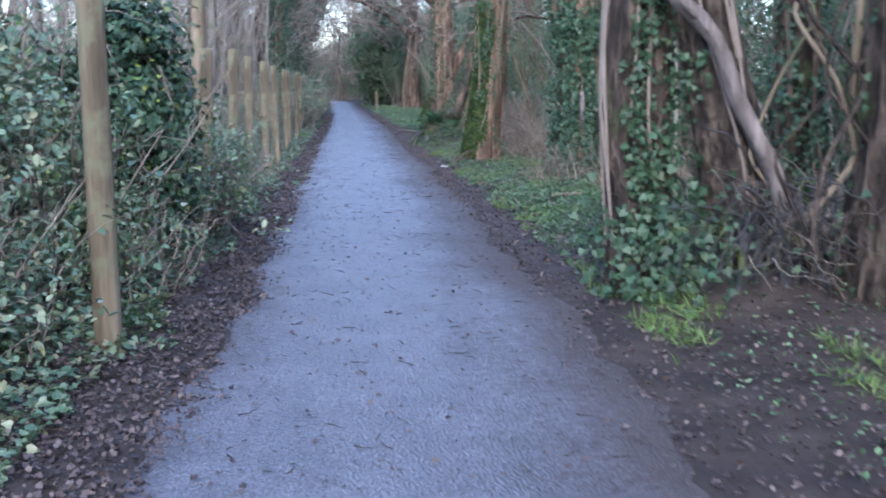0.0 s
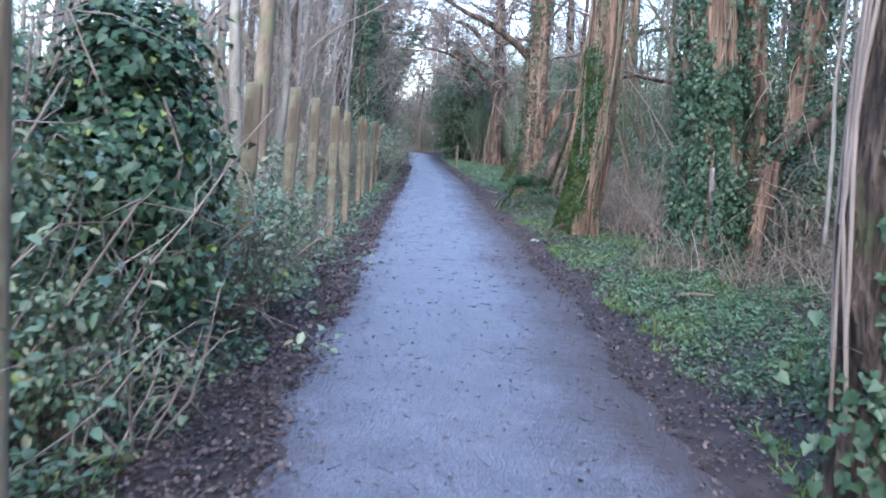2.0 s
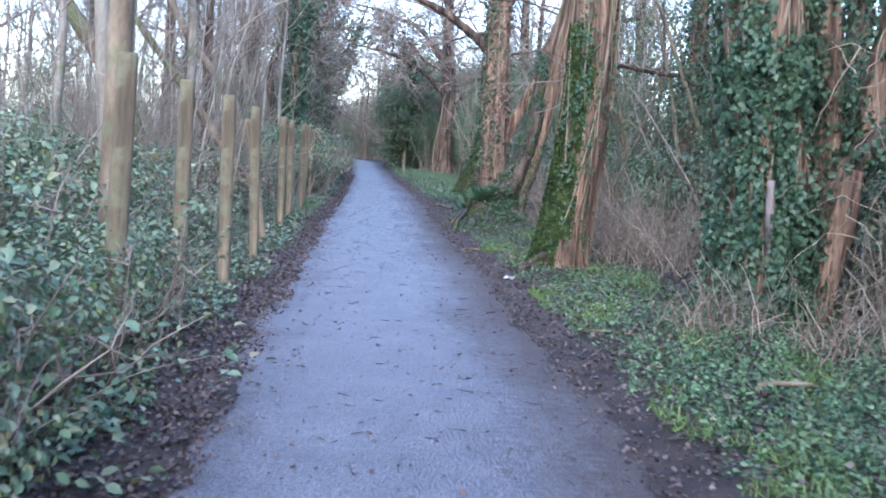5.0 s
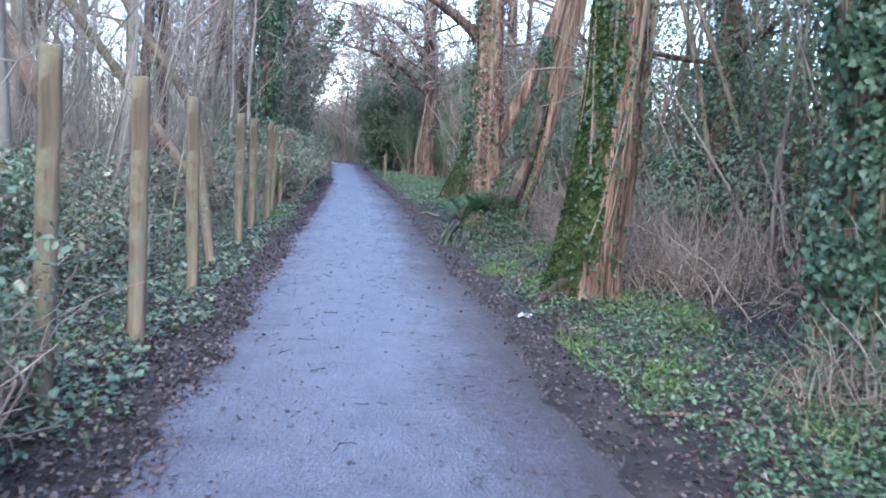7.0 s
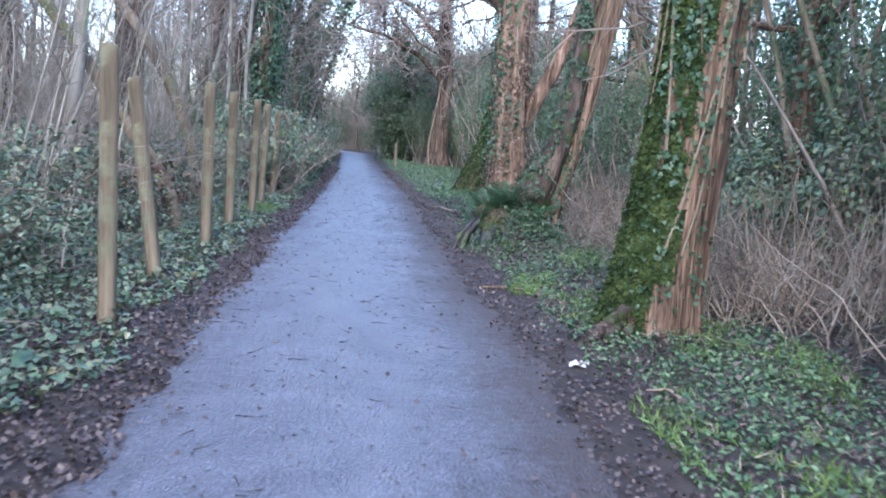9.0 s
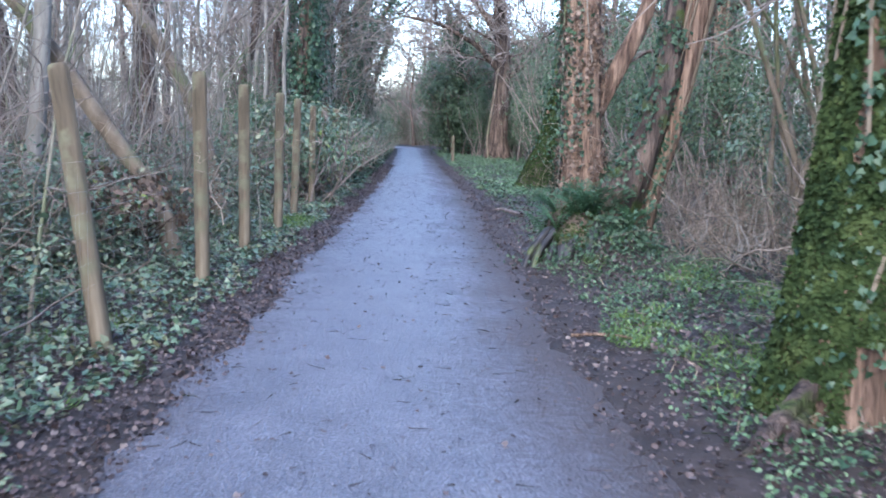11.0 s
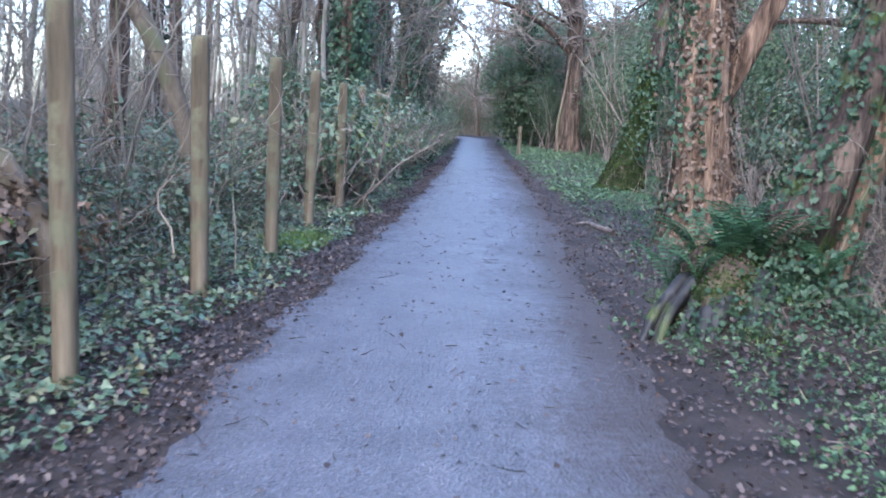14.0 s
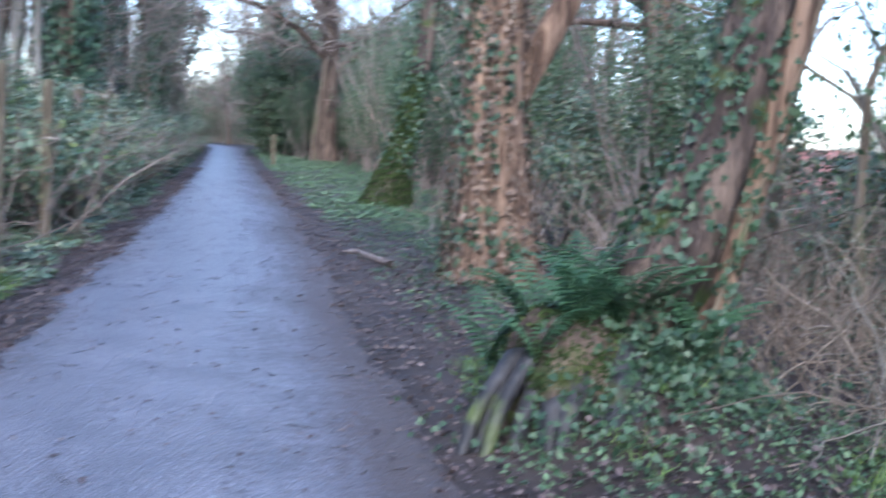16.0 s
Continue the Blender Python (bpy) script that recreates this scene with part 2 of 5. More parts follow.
CURLED_SHAPE = (np.array([(0, 0, 0), (0.4, 0.1, 0.16), (0.28, 0.4, 0.05), (0.42, 0.66, 0.2), (0, 1, 0.08), (-0.42, 0.66, 0.12), (-0.28, 0.4, 0.05), (-0.4, 0.1, 0.22)]),
                np.array([(0, 1, 2), (0, 2, 3), (0, 3, 4), (0, 4, 5), (0, 5, 6), (0, 6, 7)]))


def unit(a):
    return a / np.maximum(np.linalg.norm(a, axis=1, keepdims=True), 1e-9)


def leaves(places, normals, size, shape, spread=0.6, hang=0.5):
    """A leaf of that shape at each place, facing about along its normal, tip hanging down by hang."""
    n = len(places)
    nz = unit(normals + rng.normal(0, spread, (n, 3)))
    tip = rng.normal(0, 1, (n, 3)) + np.array([0, 0, -2.0 * hang])
    ny = unit(tip - nz * np.sum(tip * nz, axis=1, keepdims=True))
    nx = np.cross(ny, nz)
    s = (size * rng.uniform(0.6, 1.35, n))[:, None, None]
    t = shape[0]
    v = places[:, None, :] + s * (t[None, :, 0:1] * nx[:, None] + t[None, :, 1:2] * ny[:, None] + t[None, :, 2:3] * nz[:, None])
    f = shape[1][None] + (np.arange(n) * len(t))[:, None, None]
    return v.reshape(-1, 3), f.reshape(-1, shape[1].shape[1])


def twigs(starts, ways, lengths, radius, knots=4, sides=3, wander=0.25, droop=0.0):
    """Many thin tapering stems at once. Returns the geometry and the stems' axes."""
    n = len(starts)
    ways = unit(ways)
    pts = np.zeros((n, knots, 3))
    pts[:, 0] = starts
    w = ways.copy()
    step = (np.broadcast_to(np.asarray(lengths, dtype=float), (n,)) / (knots - 1))[:, None]
    for k in range(1, knots):
        w = unit(w + rng.normal(0, wander, (n, 3)) + np.array([0, 0, -droop]))
        pts[:, k] = pts[:, k - 1] + w * step
    side = unit(np.cross(ways, rng.normal(0, 1, (n, 3))))
    up = np.cross(ways, side)
    a = np.arange(sides) * 2 * math.pi / sides
    ring = side[:, None, None] * np.cos(a)[None, None, :, None] + up[:, None, None] * np.sin(a)[None, None, :, None]
    r = np.broadcast_to(np.asarray(radius, dtype=float), (n,))[:, None, None, None] * np.linspace(1, 0.3, knots)[None, :, None, None]
    v = (pts[:, :, None] + ring * r).reshape(-1, 3)
    base = (np.arange(n) * knots * sides)[:, None, None]
    kk = (np.arange(knots - 1) * sides)[None, :, None]
    s0, s1 = np.arange(sides), (np.arange(sides) + 1) % sides
    f = np.stack([base + kk + s0, base + kk + s1, base + kk + s1 + sides, base + kk + s0 + sides], axis=-1).reshape(-1, 4)
    return (v, f), pts


BUILT = {}


def spline(points, count):
    """Points of (x, y, z, radius) smoothed to count rows."""
    p = np.array(points, dtype=float)
    d = np.concatenate([[0], np.cumsum(np.linalg.norm(np.diff(p[:, :3], axis=0), axis=1))])
    u = np.linspace(0, d[-1], count)
    q = np.stack([np.interp(u, d, p[:, i]) for i in range(4)], axis=1)
    for _ in range(max(1, count // 14)):
        q[1:-1] = (q[:-2] + 2 * q[1:-1] + q[2:]) / 4
    return q


def trunk(points, rows=40, sides=28, rough=0.06, flutes=5, seed=0, flare=0.0):
    """A tapering trunk along points, fluted and knobbly, with an end cap and root flare."""
    q = spline(points, rows)
    g = np.random.default_rng(seed)
    axis = unit(np.gradient(q[:, :3], axis=0))
    side = unit(np.cross(np.broadcast_to([0.0, 1.0, 0.0], axis.shape), axis) + 1e-6)
    up = np.cross(axis, side)
    a = np.arange(sides) * 2 * math.pi / sides
    h = np.linspace(0, 1, rows)[:, None]
    bump = sum(g.uniform(0.4, 1) / k ** 0.7 * np.cos(k * a[None] + g.uniform(0, 6) + h * g.uniform(-4, 4)) for k in range(2, 2 + flutes)) * rough
    ridge = g.normal(0, 1, (rows // 6 + 2, sides))
    at = np.linspace(0, rows // 6 + 0.999, rows)
    lo_row, mixed = at.astype(int), (at % 1)[:, None]
    bump = bump + rough * 0.75 * (ridge[lo_row] * (1 - mixed) + ridge[lo_row + 1] * mixed) + g.normal(0, rough * 0.25, (rows, sides))
    if flare:
        low = np.exp(-h * rows / 5.0)
        bump = bump + flare * low * (0.6 + 0.8 * np.clip(np.cos(4 * a[None] + g.uniform(0, 6)) + 0.4 * np.cos(3 * a[None] + 1), -0.6, 1))
    r = q[:, 3:4] * (1 + bump)
    v = q[:, None, :3] + r[:, :, None] * (np.cos(a)[None, :, None] * side[:, None] + np.sin(a)[None, :, None] * up[:, None])
    v = np.concatenate([v.reshape(-1, 3), q[-1:, :3]])
    k = (np.arange(rows - 1) * sides)[:, None]
    s0, s1 = np.arange(sides), (np.arange(sides) + 1) % sides
    f = np.stack([k + s0, k + s1, k + s1 + sides, k + s0 + sides], axis=-1).reshape(-1, 4)
    top = (rows - 1) * sides
    cap = np.stack([top + s0, top + s1, np.full(sides, len(v) - 1)], axis=-1)
    BUILT[tuple(points[0])] = (v, f, rows, sides)
    return v, [f, cap]


def on_trunk(points, count, lo=0.0, hi=1.0, out=0.03, facing=None, spread=3.2, seed=1, patchy=True):
    """Places and outward normals on a trunk's side, clumped by angle and height; facing: the mean angle covered, in degrees (0 is +x, 270 towards -y)."""
    g = np.random.default_rng(seed)
    v, f, rows, sides = BUILT[tuple(points[0])]
    n = count * 12
    row = np.minimum((g.uniform(lo, hi, n) * (rows - 1)).astype(int), rows - 2)
    quad = v[f[row * sides + g.integers(0, sides, n)]]
    s, t = g.uniform(0, 1, (n, 1)), g.uniform(0, 1, (n, 1))
    at = (quad[:, 0] * (1 - s) + quad[:, 1] * s) * (1 - t) + (quad[:, 3] * (1 - s) + quad[:, 2] * s) * t
    nrm = unit(np.cross(quad[:, 1] - quad[:, 0], quad[:, 3] - quad[:, 0]))
    a = np.arctan2(nrm[:, 1], nrm[:, 0])
    u = row / rows
    clump = np.sin(3 * a + 9 * u + seed) + np.sin(5 * a - 23 * u) + np.sin(31 * u + seed) + g.normal(0, 0.9, n)
    ok = clump > (-0.5 if patchy else -9)
    if facing is not None:
        ok &= np.abs((a - math.radians(facing) + math.pi) % (2 * math.pi) - math.pi) < spread * (1 + 0.25 * np.sin(40 * u + seed))
    keep = np.nonzero(ok)[0][:count]
    return at[keep] + nrm[keep] * (0.004 + np.abs(g.normal(0, out, len(keep))))[:, None], nrm[keep] + np.array([0, 0, 0.12])


def noise2(x, y, seed=0):
    return (np.sin(x * 1.7 + seed) * np.cos(y * 1.3 - seed * 2) + 0.6 * np.sin(x * 3.9 - y * 2.7 + seed * 3) + 0.4 * np.cos(x * 7.1 + y * 6.3 + seed)) / 2

# ---- the lay of the land ----
PATH_Y = [-14, 0, 10, 19, 27, 41, 60, 85, 100, 108, 113, 118]
PATH_L = [-0.9, -0.88, -0.84, -1.0, -1.12, -1.25, -1.6, -2.35, -2.9, -4.2, -6.5, -12]
PATH_R = [1.45, 1.42, 1.36, 1.3, 1.12, 0.98, 0.35, -0.25, -0.5, -1.0, -2.2, -6.0]


def edge_l(y):
    return np.interp(y, PATH_Y, PATH_L)


def edge_r(y):
    return np.interp(y, PATH_Y, PATH_R)


def ground_z(x, y):
    """Height of the ground: level under the path, banks a little raised and uneven."""
    x, y = np.asarray(x, dtype=float), np.asarray(y, dtype=float)
    off = np.maximum(np.maximum(edge_l(y) - x, x - edge_r(y)), 0)
    rise = np.clip(off / 1.2, 0, 1)
    mound = 0.42 * np.exp(-((x - 2.2) / 0.55) ** 2 - ((y - 27.9) / 0.6) ** 2) + 0.3 * np.exp(-((x - 2.9) / 0.65) ** 2 - ((y - 7.3) / 0.7) ** 2)
    far = np.clip((off - 5) / 30, 0, 1)
    return -0.025 + rise * (0.05 + 0.05 * noise2(x, y)) + 0.012 * noise2(x * 3, y * 3, 2) * np.clip(off / 0.3, 0, 1) + mound * rise + far * 0.4 * noise2(x / 9, y / 9, 5)


def grid(xs, ys, zf):
    X, Y = np.meshgrid(xs, ys)
    v = np.stack([X.ravel(), Y.ravel(), zf(X.ravel(), Y.ravel())], axis=1)
    i = (np.arange(len(ys) - 1) * len(xs))[:, None] + np.arange(len(xs) - 1)[None]
    f = np.stack([i, i + 1, i + 1 + len(xs), i + len(xs)], axis=-1).reshape(-1, 4)
    return v, f


xs = np.concatenate([[-900, -300, -100, -50], np.arange(-30, -6, 2.0), np.arange(-6, 7, 0.12), np.arange(7, 32, 2.0), [50, 100, 300, 900]])
ys = np.concatenate([[-900, -200, -60, -30], np.arange(-14, 2, 1.0), np.arange(2, 46, 0.15), np.arange(46, 130, 1.5), [160, 220, 400, 900]])
ground = part("ground", grid(xs, ys, ground_z), SOIL)
tagged(ground, "dark damp woodland soil under leaf litter", "ground", kind="structure")


def build_path():
    ys = np.arange(-14, 118, 0.12)
    across = np.linspace(0, 1, 13)
    wob = 0.07 * np.sin(ys * 1.1) + 0.05 * np.sin(ys * 3.3 + 1) + 0.03 * np.sin(ys * 9.1) + rng.normal(0, 0.02, len(ys))
    wob2 = 0.07 * np.sin(ys * 0.9 + 2) + 0.05 * np.sin(ys * 2.9) + 0.03 * np.sin(ys * 8.3) + rng.normal(0, 0.02, len(ys))
    l, r = edge_l(ys) - 0.12 + wob, edge_r(ys) + 0.14 + wob2
    X = l[:, None] + (r - l)[:, None] * across[None]
    Y = np.repeat(ys[:, None], 13, 1)
    Z = np.repeat((0.02 * (1 - (2 * across - 1) ** 2) - 0.012)[None], len(ys), 0)
    Z[:, 0], Z[:, -1] = -0.05, -0.05
    v = np.stack([X.ravel(), Y.ravel(), Z.ravel()], axis=1)
    i = (np.arange(len(ys) - 1) * 13)[:, None] + np.arange(12)[None]
    f = np.stack([i, i + 1, i + 14, i + 13], axis=-1).reshape(-1, 4)
    ob = part("path", (v, f), ASPHALT)
    uv = ob.data.uv_layers.new(name="across")
    idx = np.zeros(len(ob.data.loops), dtype=np.int32)
    ob.data.loops.foreach_get("vertex_index", idx)
    u = np.stack([np.tile(across, len(ys))[idx], v[idx, 1] / 2.4], axis=1)
    uv.data.foreach_set("uv", u.ravel().astype(np.float32))
    return tagged(ob, "damp grey asphalt footpath with muddy leaf-strewn edges", "path", kind="structure")


build_path()

# ---- prototypes of plants, copied over the wood ----
def bare_tree(name, label, height, r, seed, mat, lean=0.0, branch_from=0.35, limbs=16, fork=False):
    """A leafless tree: trunk, limbs and a crown of fine twigs."""
    g = np.random.default_rng(seed)
    t = thing(name, label, "tree")
    pts = [(0, 0, -0.1, r * 1.35), (0.02, 0, 0.5, r)]
    x = y = 0.0
    for k in range(1, 8):
        x += lean * height / 8 + g.normal(0, 0.012 * height)
        y += g.normal(0, 0.012 * height)
        pts.append((x, y, height * k / 7.5, r * (1 - 0.8 * k / 7.5)))
    part("trunk", trunk(pts, 26, 9, 0.05, 3, seed), mat, t)
    q = spline(pts, 60)
    u = g.uniform(branch_from, 0.98, limbs)
    at = np.stack([np.interp(u, np.linspace(0, 1, 60), q[:, i]) for i in range(3)], axis=1)
    a = g.uniform(0, 6.28, limbs)
    way = np.stack([np.cos(a), np.sin(a), g.uniform(0.5, 1.4, limbs)], axis=1)
    geo, ax = twigs(at, way, height * (0.34 - 0.2 * u), r * 0.35 * (1.15 - u), 6, 5, 0.16)
    n2 = limbs * 9
    pick = g.integers(0, limbs, n2)
    kn = g.integers(1, 6, n2)
    w2 = unit(ax[pick, kn] - ax[pick, kn - 1]) + g.normal(0, 0.55, (n2, 3))
    geo2, ax2 = twigs(ax[pick, kn], w2, height * 0.085 * g.uniform(0.5, 1.4, n2), 0.009, 5, 3, 0.22)
    n3 = n2 * 2
    p3, k3 = g.integers(0, n2, n3), g.integers(1, 5, n3)
    geo3, _ = twigs(ax2[p3, k3], unit(ax2[p3, k3] - ax2[p3, k3 - 1]) + g.normal(0, 0.6, (n3, 3)), height * 0.045 * g.uniform(0.5, 1.5, n3), 0.006, 3, 3, 0.25)
    part("crown", joined([geo, geo2, geo3]), TWIG, t)
    return t, pts


def put(proto, x, y, turn, size=1.0, sink=0.0):
    ob = copy_thing(proto, pose(x, y, float(ground_z(x, y)) - sink, 0, 0, turn) @ Matrix.Diagonal((size, size, size, 1)))
    return ob


def place_all(proto, spots):
    """Moves the prototype to the first spot and copies it to the rest."""
    for s in spots[1:]:
        put(proto, *s)
    x, y, turn, size = spots[0][:4]
    proto.matrix_basis = pose(x, y, float(ground_z(x, y)), 0, 0, turn) @ Matrix.Diagonal((size, size, size, 1))


def leafy_bush(name, label, category, wide, deep, high, count, size, shape, mat, seed, stems=14, stem_mat=None, hollow=0.45, face=""):
    """A bush of many leaves in overlapping clumps round woody stems."""
    g = np.random.default_rng(seed)
    t = thing(name, label, category)
    a = g.uniform(0, 6.28, stems)
    st = np.stack([g.normal(0, 0.14 * wide, stems), g.normal(0, 0.14 * deep, stems), np.full(stems, -0.05)], axis=1)
    geo, ax = twigs(st, np.stack([np.cos(a) * 0.45 * wide / high, np.sin(a) * 0.45 * deep / high, np.full(stems, 1.0)], axis=1), high * g.uniform(0.6, 0.98, stems), 0.006 + 0.006 * high, 6, 5, 0.16)
    n2 = stems * 8
    p, k = g.integers(0, stems, n2), g.integers(1, 6, n2)
    geo2, ax2 = twigs(ax[p, k], g.normal(0, 1, (n2, 3)) + [0, 0, 0.4], 0.22 * high * g.uniform(0.4, 1.3, n2), 0.006, 4, 3, 0.3)
    part("woody_base", joined([geo, geo2]), stem_mat or TWIG, t)
    clumps = max(10, count // 45)
    c = g.normal(0, 1, (clumps, 3))
    c = c / np.linalg.norm(c, axis=1, keepdims=True) * (g.uniform(hollow ** 3, 1, clumps) ** (1 / 3))[:, None] * (1 + 0.16 * np.sin(3.1 * c[:, 0:1] * 2 + seed) + 0.14 * np.cos(c[:, 2:3] * 5 + c[:, 1:2] * 4))
    mid = np.array([0, 0, 0.52 * high])
    half = np.array([wide / 2, deep / 2, 0.5 * high])
    pick = g.integers(0, clumps, count)
    pts = mid + c[pick] * half * 0.92 + g.normal(0, 0.075 * (wide + high) / 2, (count, 3)) * [1, 1, 0.8]
    pts[:, 2] = np.maximum(pts[:, 2], 0.02 + 0.04 * g.uniform(0, 1, count))
    nrm = unit((pts - mid) / half) + [0, 0, 0.5]
    young = g.uniform(0, 1, count) < (0.0 if mat is EVERGREEN else 0.05)
    part("foliage", leaves(pts[~young], nrm[~young], size, shape, 0.55, 0.5), mat, t)
    if young.any():
        part("foliage", leaves(pts[young], nrm[young], size * 0.9, shape, 0.55, 0.5), IVY_YOUNG, t, "yellowing young leaves")
    return t


def bramble_patch(seed):
    """Arching thorny stems over low leaves, about 1.5 m across."""
    g = np.random.default_rng(seed)
    t = thing("bramble_bush", "tangled bramble bush with glossy dark green leaves", "bramble", group="brambles beside the fence")
    n = 46
    st = np.stack([g.normal(0, 0.4, n), g.normal(0, 0.4, n), np.zeros(n)], axis=1)
    a = g.uniform(0, 6.28, n)
    geo, ax = twigs(st, np.stack([np.cos(a), np.sin(a), g.uniform(0.6, 2.6, n)], axis=1), g.uniform(0.7, 1.7, n), 0.006, 9, 4, 0.12, 0.13)
    part("woody_base", geo, TWIG, t)
    m = 2000
    p, k = g.integers(0, n, m), g.integers(1, 9, m)
    at = ax[p, k] + g.normal(0, 0.07, (m, 3))
    at[:, 2] = np.clip(at[:, 2], 0.03, 1.25)
    part("foliage", leaves(at, np.tile([0, 0, 1.0], (m, 1)), 0.062, OVAL_SHAPE, 0.5, 0.25), BRAMBLE, t)
    return t


def dry_stems(seed, count=42, high=1.3, spread=0.45):
    """A stand of dead pale stalks, some bent over."""
    g = np.random.default_rng(seed)
    t = thing("dry_plant_clump", "clump of dry straw-coloured dead plants", "dead plants", group="dry stems under the trees")
    st = np.stack([g.normal(0, spread, count), g.normal(0, spread, count), np.zeros(count)], axis=1)
    geo, ax = twigs(st, np.concatenate([g.normal(0, 0.42, (count, 2)), np.ones((count, 1))], axis=1), high * g.uniform(0.35, 1.15, count), g.uniform(0.004, 0.012, count), 9, 4, 0.17, 0.03)
    m = count * 3
    p, k = g.integers(0, count, m), g.integers(2, 7, m)
    geo2, _ = twigs(ax[p, k], g.normal(0, 1, (m, 3)) + [0, 0, 0.5], 0.28 * g.uniform(0.3, 1.3, m), 0.003, 4, 3, 0.25)
    part("straw", joined([geo, geo2]), STRAW, t)
    return t


def pole_thicket(seed, count=26, high=4.5):
    """A thicket of upright thin pale stems."""
    g = np.random.default_rng(seed)
    t = thing("coppice_stool", "coppiced clump of thin pale leafless stems", "shrub", group="coppice in the wood")
    st = np.stack([g.normal(0, 0.55, count), g.normal(0, 0.55, count), np.zeros(count) - 0.05], axis=1)
    geo, ax = twigs(st, np.concatenate([g.normal(0, 0.26, (count, 2)), np.ones((count, 1))], axis=1), high * g.uniform(0.4, 1.2, count), g.uniform(0.005, 0.015, count), 9, 5, 0.09)
    part("woody_base", geo, BARK_PALE, t)
    m = count * 9
    p, k = g.integers(0, count, m), g.integers(2, 9, m)
    geo2, ax2 = twigs(ax[p, k], g.normal(0, 0.7, (m, 3)) + [0, 0, 0.8], g.uniform(0.3, 1.0, m), 0.0055, 5, 3, 0.2)
    m2 = m
    p, k = g.integers(0, m, m2), g.integers(1, 5, m2)
    geo3, _ = twigs(ax2[p, k], g.normal(0, 0.8, (m2, 3)) + [0, 0, 0.5], g.uniform(0.2, 0.6, m2), 0.004, 3, 3, 0.2)
    part("twig_spray", joined([geo2, geo3]), TWIG, t)
    return t


def off_path(x, y, margin):
    return x < edge_l(y) - margin or x > edge_r(y) + margin


# ---- the wood on both sides ----
g0 = np.random.default_rng(21)
kinds = [bare_tree("bare_tree", "slender pale leafless tree in the wood", 11, 0.075, 31, BARK_PALE, 0.02)[0],
         bare_tree("bare_tree", "slender pale leafless tree in the wood", 13, 0.10, 32, BARK_PALE, -0.03, 0.3, 20)[0],
         bare_tree("bare_tree", "leaning thin leafless tree in the wood", 9, 0.055, 33, BARK_PALE, 0.09, 0.25, 14)[0],
         bare_tree("bare_tree", "tall brown leafless tree in the wood", 15, 0.17, 34, BARK, 0.01, 0.3, 26)[0]]
spots = [[], [], [], []]
for y in np.arange(8, 100, 1.15):
    for lo, hi, n in ((-6.5, -3.4, 0.35), (-12, -6.5, 0.75), (-22, -12, 0.6)):
        for _ in range(g0.poisson(n)):
            k = int(g0.choice(4, p=[0.34, 0.27, 0.27, 0.12]))
            x = g0.uniform(lo, hi) + (edge_l(y) + 1.0)
            spots[k].append((x, y + g0.uniform(-0.6, 0.6), g0.uniform(0, 360), g0.uniform(0.75, 1.2)))
    for lo, hi, n in ((5.5, 10, 0.3), (10, 20, 0.7)):
        for _ in range(g0.poisson(n)):
            k = int(g0.choice(4, p=[0.25, 0.25, 0.2, 0.3]))
            spots[k].append((g0.uniform(lo, hi) + edge_r(y) - 1.2, y + g0.uniform(-0.6, 0.6), g0.uniform(0, 360), g0.uniform(0.75, 1.2)))
for x in np.arange(-16, 18, 2.2):
    spots[3].append((x + g0.uniform(-0.8, 0.8), -9 + g0.uniform(-3, 3), g0.uniform(0, 360), 1.0))
    spots[1].append((x + g0.uniform(-0.8, 0.8), 124 + g0.uniform(-2, 5), g0.uniform(0, 360), 1.1))
for x in np.arange(-8, 6, 1.1):
    spots[3].append((x + g0.uniform(-0.5, 0.5), 119.5 + abs(x + 1) * 0.2 + g0.uniform(0, 5), g0.uniform(0, 360), g0.uniform(0.8, 1.15)))
# unseen trees beside and behind the start, added to shade the near tree
for k, x, y in ((3, 4.2, 4.6), (1, 5.0, 2.4), (3, 3.9, 0.2), (1, 4.6, -3.0), (3, -3.8, 0.8), (1, -4.6, 3.4), (0, -3.6, -3.2), (3, 6.4, 6.6)):
    spots[k].append((x, y, 67 * x, 1.0))
for k in range(4):
    spots[k] = [s for s in spots[k] if off_path(s[0], s[1], 2.4)]
    place_all(kinds[k], spots[k])

thickets = [pole_thicket(41), pole_thicket(42, 32, 5.5), pole_thicket(43, 20, 3.4)]
spots = [[], [], []]
for y in np.arange(9, 100, 2.4):
    for lo, hi, n in ((-5.5, -3.2, 0.45), (-11, -5.5, 1.0), (-20, -11, 0.7)):
        for _ in range(g0.poisson(n)):
            spots[int(g0.integers(0, 3))].append((g0.uniform(lo, hi) + edge_l(y) + 1.0, y + g0.uniform(-1, 1), g0.uniform(0, 360), g0.uniform(0.8, 1.3)))
    for _ in range(g0.poisson(0.8)):
        spots[int(g0.integers(0, 3))].append((g0.uniform(6, 14) + edge_r(y) - 1.2, y, g0.uniform(0, 360), g0.uniform(0.8, 1.2)))
for x in np.arange(-9, 6, 0.8):
    spots[1].append((x, 121 + g0.uniform(-4, 4), g0.uniform(0, 360), g0.uniform(1.2, 1.7)))
for k in range(3):
    place_all(thickets[k], [s for s in spots[k] if off_path(s[0], s[1], 1.8)])

